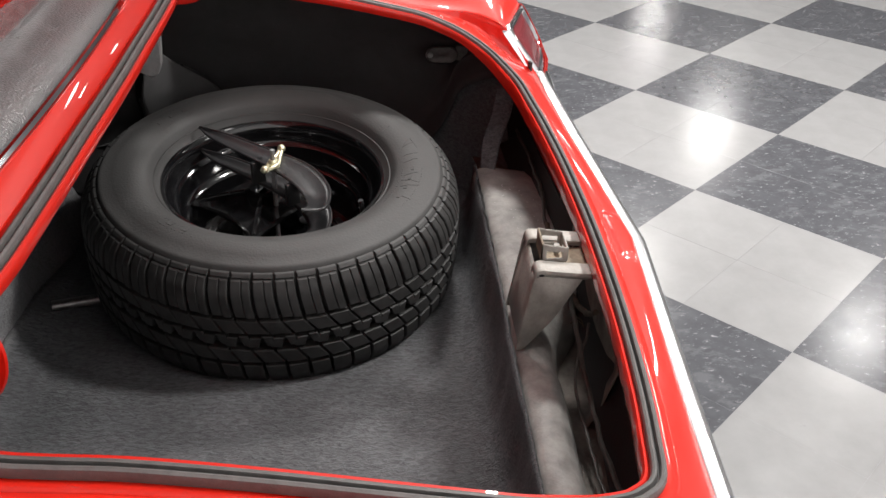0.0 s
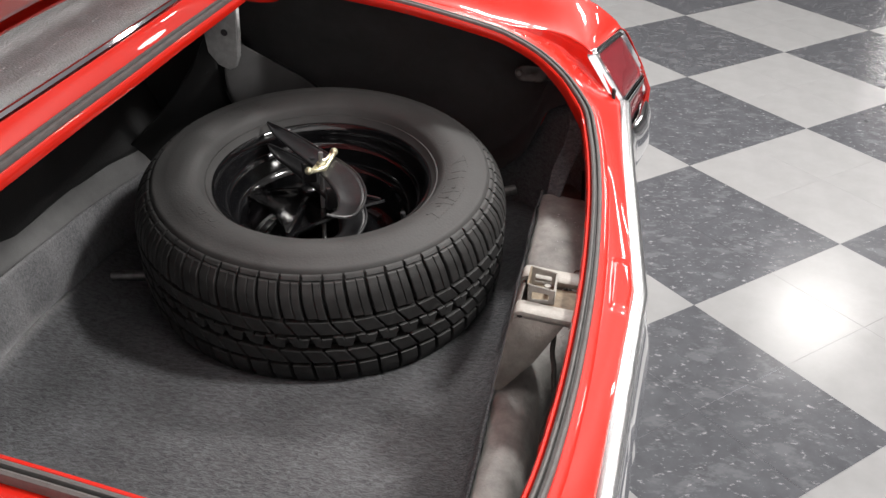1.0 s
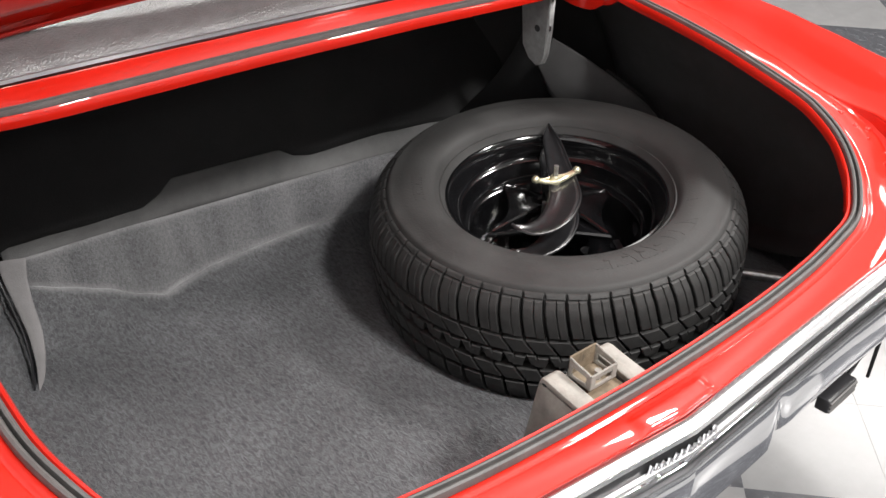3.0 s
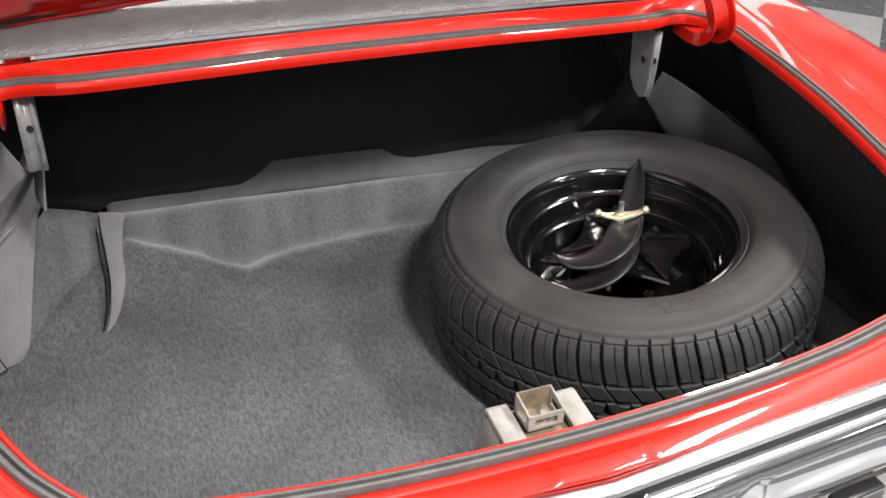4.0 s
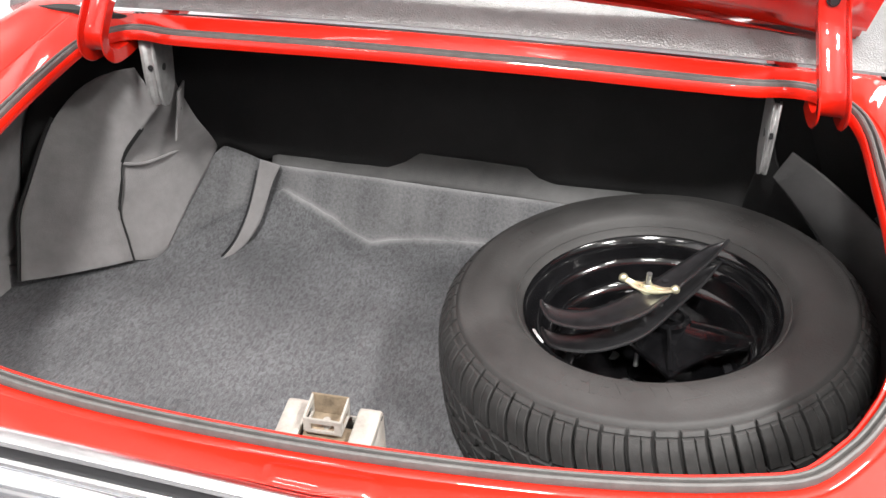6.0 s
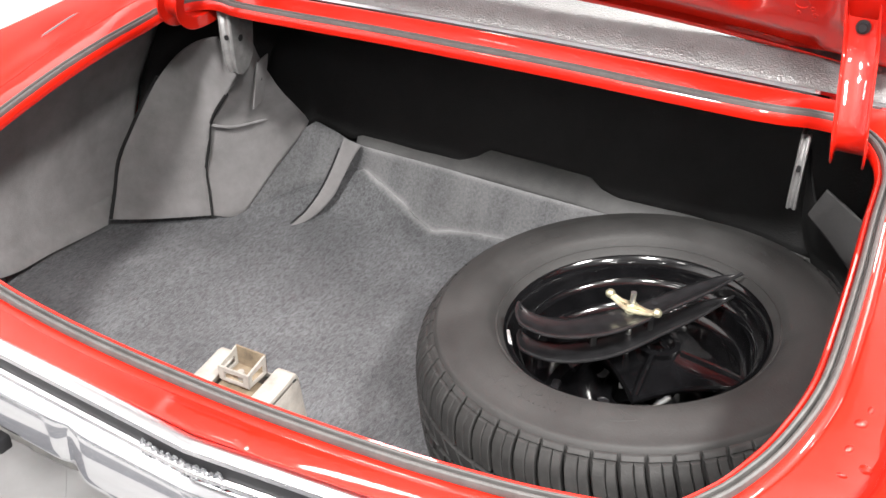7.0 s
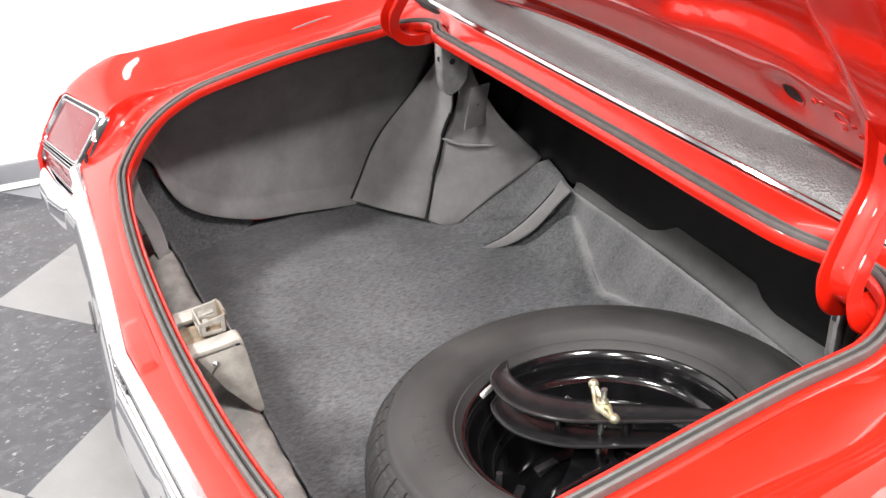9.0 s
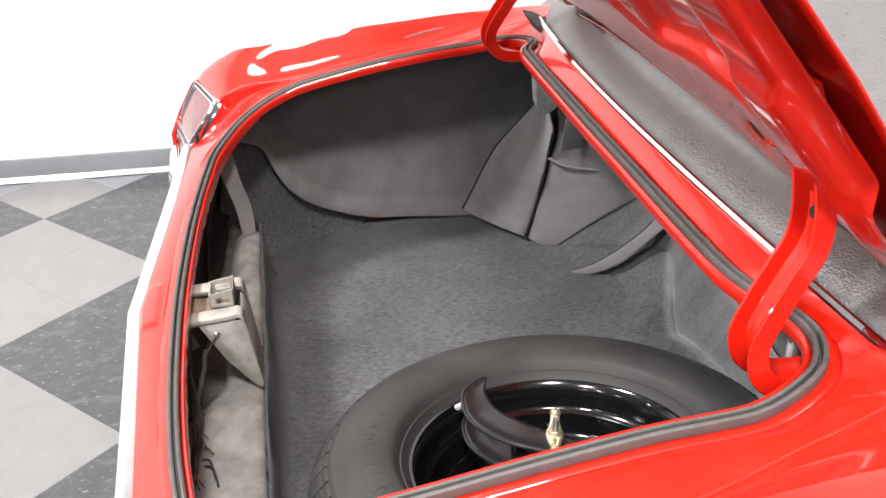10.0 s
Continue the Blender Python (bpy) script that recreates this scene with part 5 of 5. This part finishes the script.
FACE = [(-0.004, 0.668), (0.006, 0.6725), (0.013, 0.6720), (0.0185, 0.6690), (0.0230, 0.6630), (0.0265, 0.6550), (0.0292, 0.6450), (0.0312, 0.6340), (0.0327, 0.6220), (0.0335, 0.6100), (0.0332, 0.5990), (0.0308, 0.5915), (0.025, 0.587), (0.016, 0.585), (0.0, 0.588)]
rows = []
for i in range(241):
    u = -1.2 + 2.4 * i / 240
    a, side = abs(u), 1 if u >= 0 else -1
    px, py = bumper_line(a)
    qx, qy = bumper_line(min(a + 0.02, 1.2))
    ox, oy = bumper_line(max(a - 0.02, 0.0))
    out = Vector((qy - oy, ox - qx, 0)).normalized()
    full = min(max((0.215 - a) / 0.05, 0), 1)
    full = full * full * (3 - 2 * full)
    fold = math.exp(-((a - 0.202) / 0.018) ** 2)
    drop = 0.010 * min(max((a - 0.64) / 0.06, 0), 1)
    r = []
    for k, (d, z) in enumerate(FACE):
        low = min(max((k - 4) / 6, 0), 1)
        d += low * (0.003 * full - 0.006 * fold)
        z -= low * low * 0.016 * full + drop * (1 - 0.6 * low)
        r.append(Vector((side * (px + out.x * d), py + out.y * d, z)))
    rows.append(r)
bumper = part("bumper", sheet(rows), CHROME, car, "polished chrome bumper")
thick(bumper, 0.003)
for side in (1, -1):
    pad = part("bumper_pad", box(0.084, 0.022, 0.024, (side * 0.402, -0.147, 0.545), 0.004, (0, 0, side * 4)), BLACK_TRIM, car, "black ribbed bumper pad")
    for k in range(3):
        part("rib", box(0.080, 0.005, 0.0040, (side * 0.402, -0.1580, 0.538 + 0.007 * k), 0.0015, (0, 0, side * 4)), RUBBER, pad)

# rear road wheels
for side in (1, -1):
    RW = Matrix.Translation((side * 0.76, 1.16, 0.331)) @ Matrix.Rotation(radians(90 * side), 4, "Y")
    road = part("road_wheel", lathe([(0.19, 0.10), (0.24, 0.108), (0.30, 0.10), (0.325, 0.085), (0.331, 0.06), (0.331, -0.06), (0.325, -0.085), (0.30, -0.10), (0.24, -0.108), (0.19, -0.10)], 64, RW), TYRE, car)
    part("rim", lathe([(0.0001, 0.07), (0.05, 0.075), (0.10, 0.05), (0.16, 0.06), (0.18, 0.095), (0.195, 0.10), (0.19, -0.10)], 48, RW), CHROME, road)
    part("inner_corner", box(0.20, 0.006, 0.34, (side * 0.745, -0.060, 0.58), 0.002, (0, 0, side * 20)), BLACK_LINER, car)

# lumps of painted-over seam sealer on the rear corners of the opening
rng = random.Random(12)
for side in (1, -1):
    for k in range(9):
        i = min(range(len(LOOP)), key=lambda j: (LOOP[j] - Vector((side * 0.60, -0.040 + 0.020 * k, 0.775 + 0.007 * k))).length)
        b = edge_point(LOOP[i])
        a = LOOP[i] + outward(i) * 0.019 + Vector((0, 0, -0.005))
        p = a.lerp(b, rng.uniform(0.45, 0.85))
        r = rng.uniform(0.004, 0.0095)
        turn = Matrix.Translation(p) @ Euler((rng.uniform(0.2, 0.5), 0, rng.uniform(0, 3))).to_matrix().to_4x4() @ Matrix.Diagonal((1.0, rng.uniform(0.5, 0.9), 1.0, 1.0))
        part("sealer_lump", lathe([(r, -0.001), (r * 0.92, r * 0.22), (r * 0.6, r * 0.48), (r * 0.25, r * 0.58), (0.0001, r * 0.60)], 10, turn), RED, car)

# tail lamps
def rounded(corners, cutoff=0.18, n=6):
    """A closed outline through corners, each one rounded."""
    out = []
    k = len(corners)
    for i in range(k):
        a, b, c = Vector(corners[i - 1]), Vector(corners[i]), Vector(corners[(i + 1) % k])
        p, q = b.lerp(a, cutoff), b.lerp(c, cutoff)
        for j in range(n + 1):
            t = j / n
            out.append((1 - t) ** 2 * p + 2 * t * (1 - t) * b + t * t * q)
    return out


def inset(quad, iu, top, low, side, cutoff):
    """The quad's outline drawn in by shares of its width and height, corners rounded."""
    a, b, c, d = [Vector(q) for q in quad]
    at = lambda u, v: a.lerp(b, u).lerp(d.lerp(c, u), v)
    pts = rounded([at(iu, top), at(1 - iu, top), at(1 - iu, 1 - low), at(iu, 1 - low)], cutoff, 5)
    return [Vector((side * p.x, p.y, p.z)) for p in pts]


UPPER = [(0.671, -0.039, 0.816), (0.826, -0.086, 0.813), (0.882, -0.148, 0.704), (0.656, -0.108, 0.721)]
LOWER = [(0.656, -0.110, 0.718), (0.882, -0.150, 0.701), (0.872, -0.152, 0.660), (0.662, -0.121, 0.664)]
for side in (1, -1):
    nrm = Vector((side * 0.30, -0.85, 0.42)).normalized()
    lamp_ob = None
    for quad, tall in ((UPPER, 1.0), (LOWER, 2.0)):
        def ringed(steps, cutoff=0.10):
            return sheet([[p + nrm * h for p in inset(quad, iu, top * tall, low * tall, side, cutoff)] for iu, top, low, h in steps], closed_u=True)
        frame_part = part("bezel" if lamp_ob else "tail_lamp", ringed([(0.004, 0.004, -0.004, -0.010), (-0.001, -0.004, -0.004, 0.004), (0.004, 0.006, 0.006, 0.0085), (0.014, 0.026, 0.018, 0.0085), (0.019, 0.036, 0.026, 0.003)]), CHROME, lamp_ob or car, "chrome tail lamp bezel", 50)
        lamp_ob = lamp_ob or frame_part
        part("bezel_groove", ringed([(0.019, 0.036, 0.026, 0.003), (0.024, 0.085, 0.034, 0.002)]), BLACK_TRIM, lamp_ob)
        part("inner_bezel", ringed([(0.024, 0.085, 0.034, 0.001), (0.026, 0.090, 0.038, 0.0075), (0.036, 0.112, 0.060, 0.0080), (0.042, 0.122, 0.070, 0.001)]), CHROME, lamp_ob, "chrome inner bezel", 50)
        part("lens", ringed([(0.040, 0.120, 0.068, 0.002), (0.12, 0.20, 0.14, 0.004), (0.25, 0.30, 0.25, 0.0055), (0.40, 0.42 / tall, 0.40 / tall, 0.006), (0.499, 0.499 / tall, 0.499 / tall, 0.006)]), LENS, lamp_ob, "dusty red lamp lens")

# ---- floor tiles, two by two to a check ----
TILE = CELL / 2


def tile_mesh(mat):
    h, t, c = TILE / 2 - 0.00015, 0.0, 0.0004
    lo = [(-h, -h, -0.006), (h, -h, -0.006), (h, h, -0.006), (-h, h, -0.006)]
    mid = [(x, y, t - 0.0006) for x, y, z in lo]
    top = [(x * (1 - c / h), y * (1 - c / h), t) for x, y, z in lo]
    me = bpy.data.meshes.new("tile")
    f = [(8, 9, 10, 11)]
    for k in range(4):
        n = (k + 1) % 4
        f += [(k, n, 4 + n, 4 + k), (4 + k, 4 + n, 8 + n, 8 + k)]
    me.from_pydata(lo + mid + top, [], f)
    me.materials.append(mat)
    me.update()
    return me


tile_light, tile_dark = tile_mesh(TILE_LIGHT), tile_mesh(TILE_DARK)
far = {0: ([], []), 1: ([], [])}
near_count = 0
for i in range(-60, 60):
    for j in range(-60, 60):
        c = CORNER + U * ((i + 0.5) * TILE) + V * ((j + 0.5) * TILE)
        if not (WALL_X + 0.12 < c.x < 21.2 and -9.7 < c.y < 9.7):
            continue
        dark = (math.floor(i / 2) + math.floor(j / 2)) % 2
        near = (0.9 < c.x < 4.4 and -2.9 < c.y < 0.45) or (-2.2 < c.x < -0.75 and -1.5 < c.y < 0.6)
        if near and near_count < 300:
            near_count += 1
            ob = new("tile", tile_dark if dark else tile_light)
            ob.parent = slab
            ob.matrix_basis = Matrix.Translation(c) @ Matrix.Rotation(math.atan2(U.y, U.x), 4, "Z")
        else:
            vs, fs = far[dark]
            k = len(vs)
            h = TILE / 2 - 0.0002
            vs += [c + U * a + V * b for a, b in ((-h, -h), (-h, h), (h, h), (h, -h))]
            fs.append((k, k + 1, k + 2, k + 3))
for dark in (0, 1):
    me = bpy.data.meshes.new("far_tiles")
    me.from_pydata(far[dark][0], [], far[dark][1])
    ob = link("far_tiles", me, TILE_DARK if dark else TILE_LIGHT, slab)
    ob["kind"] = "stuff"
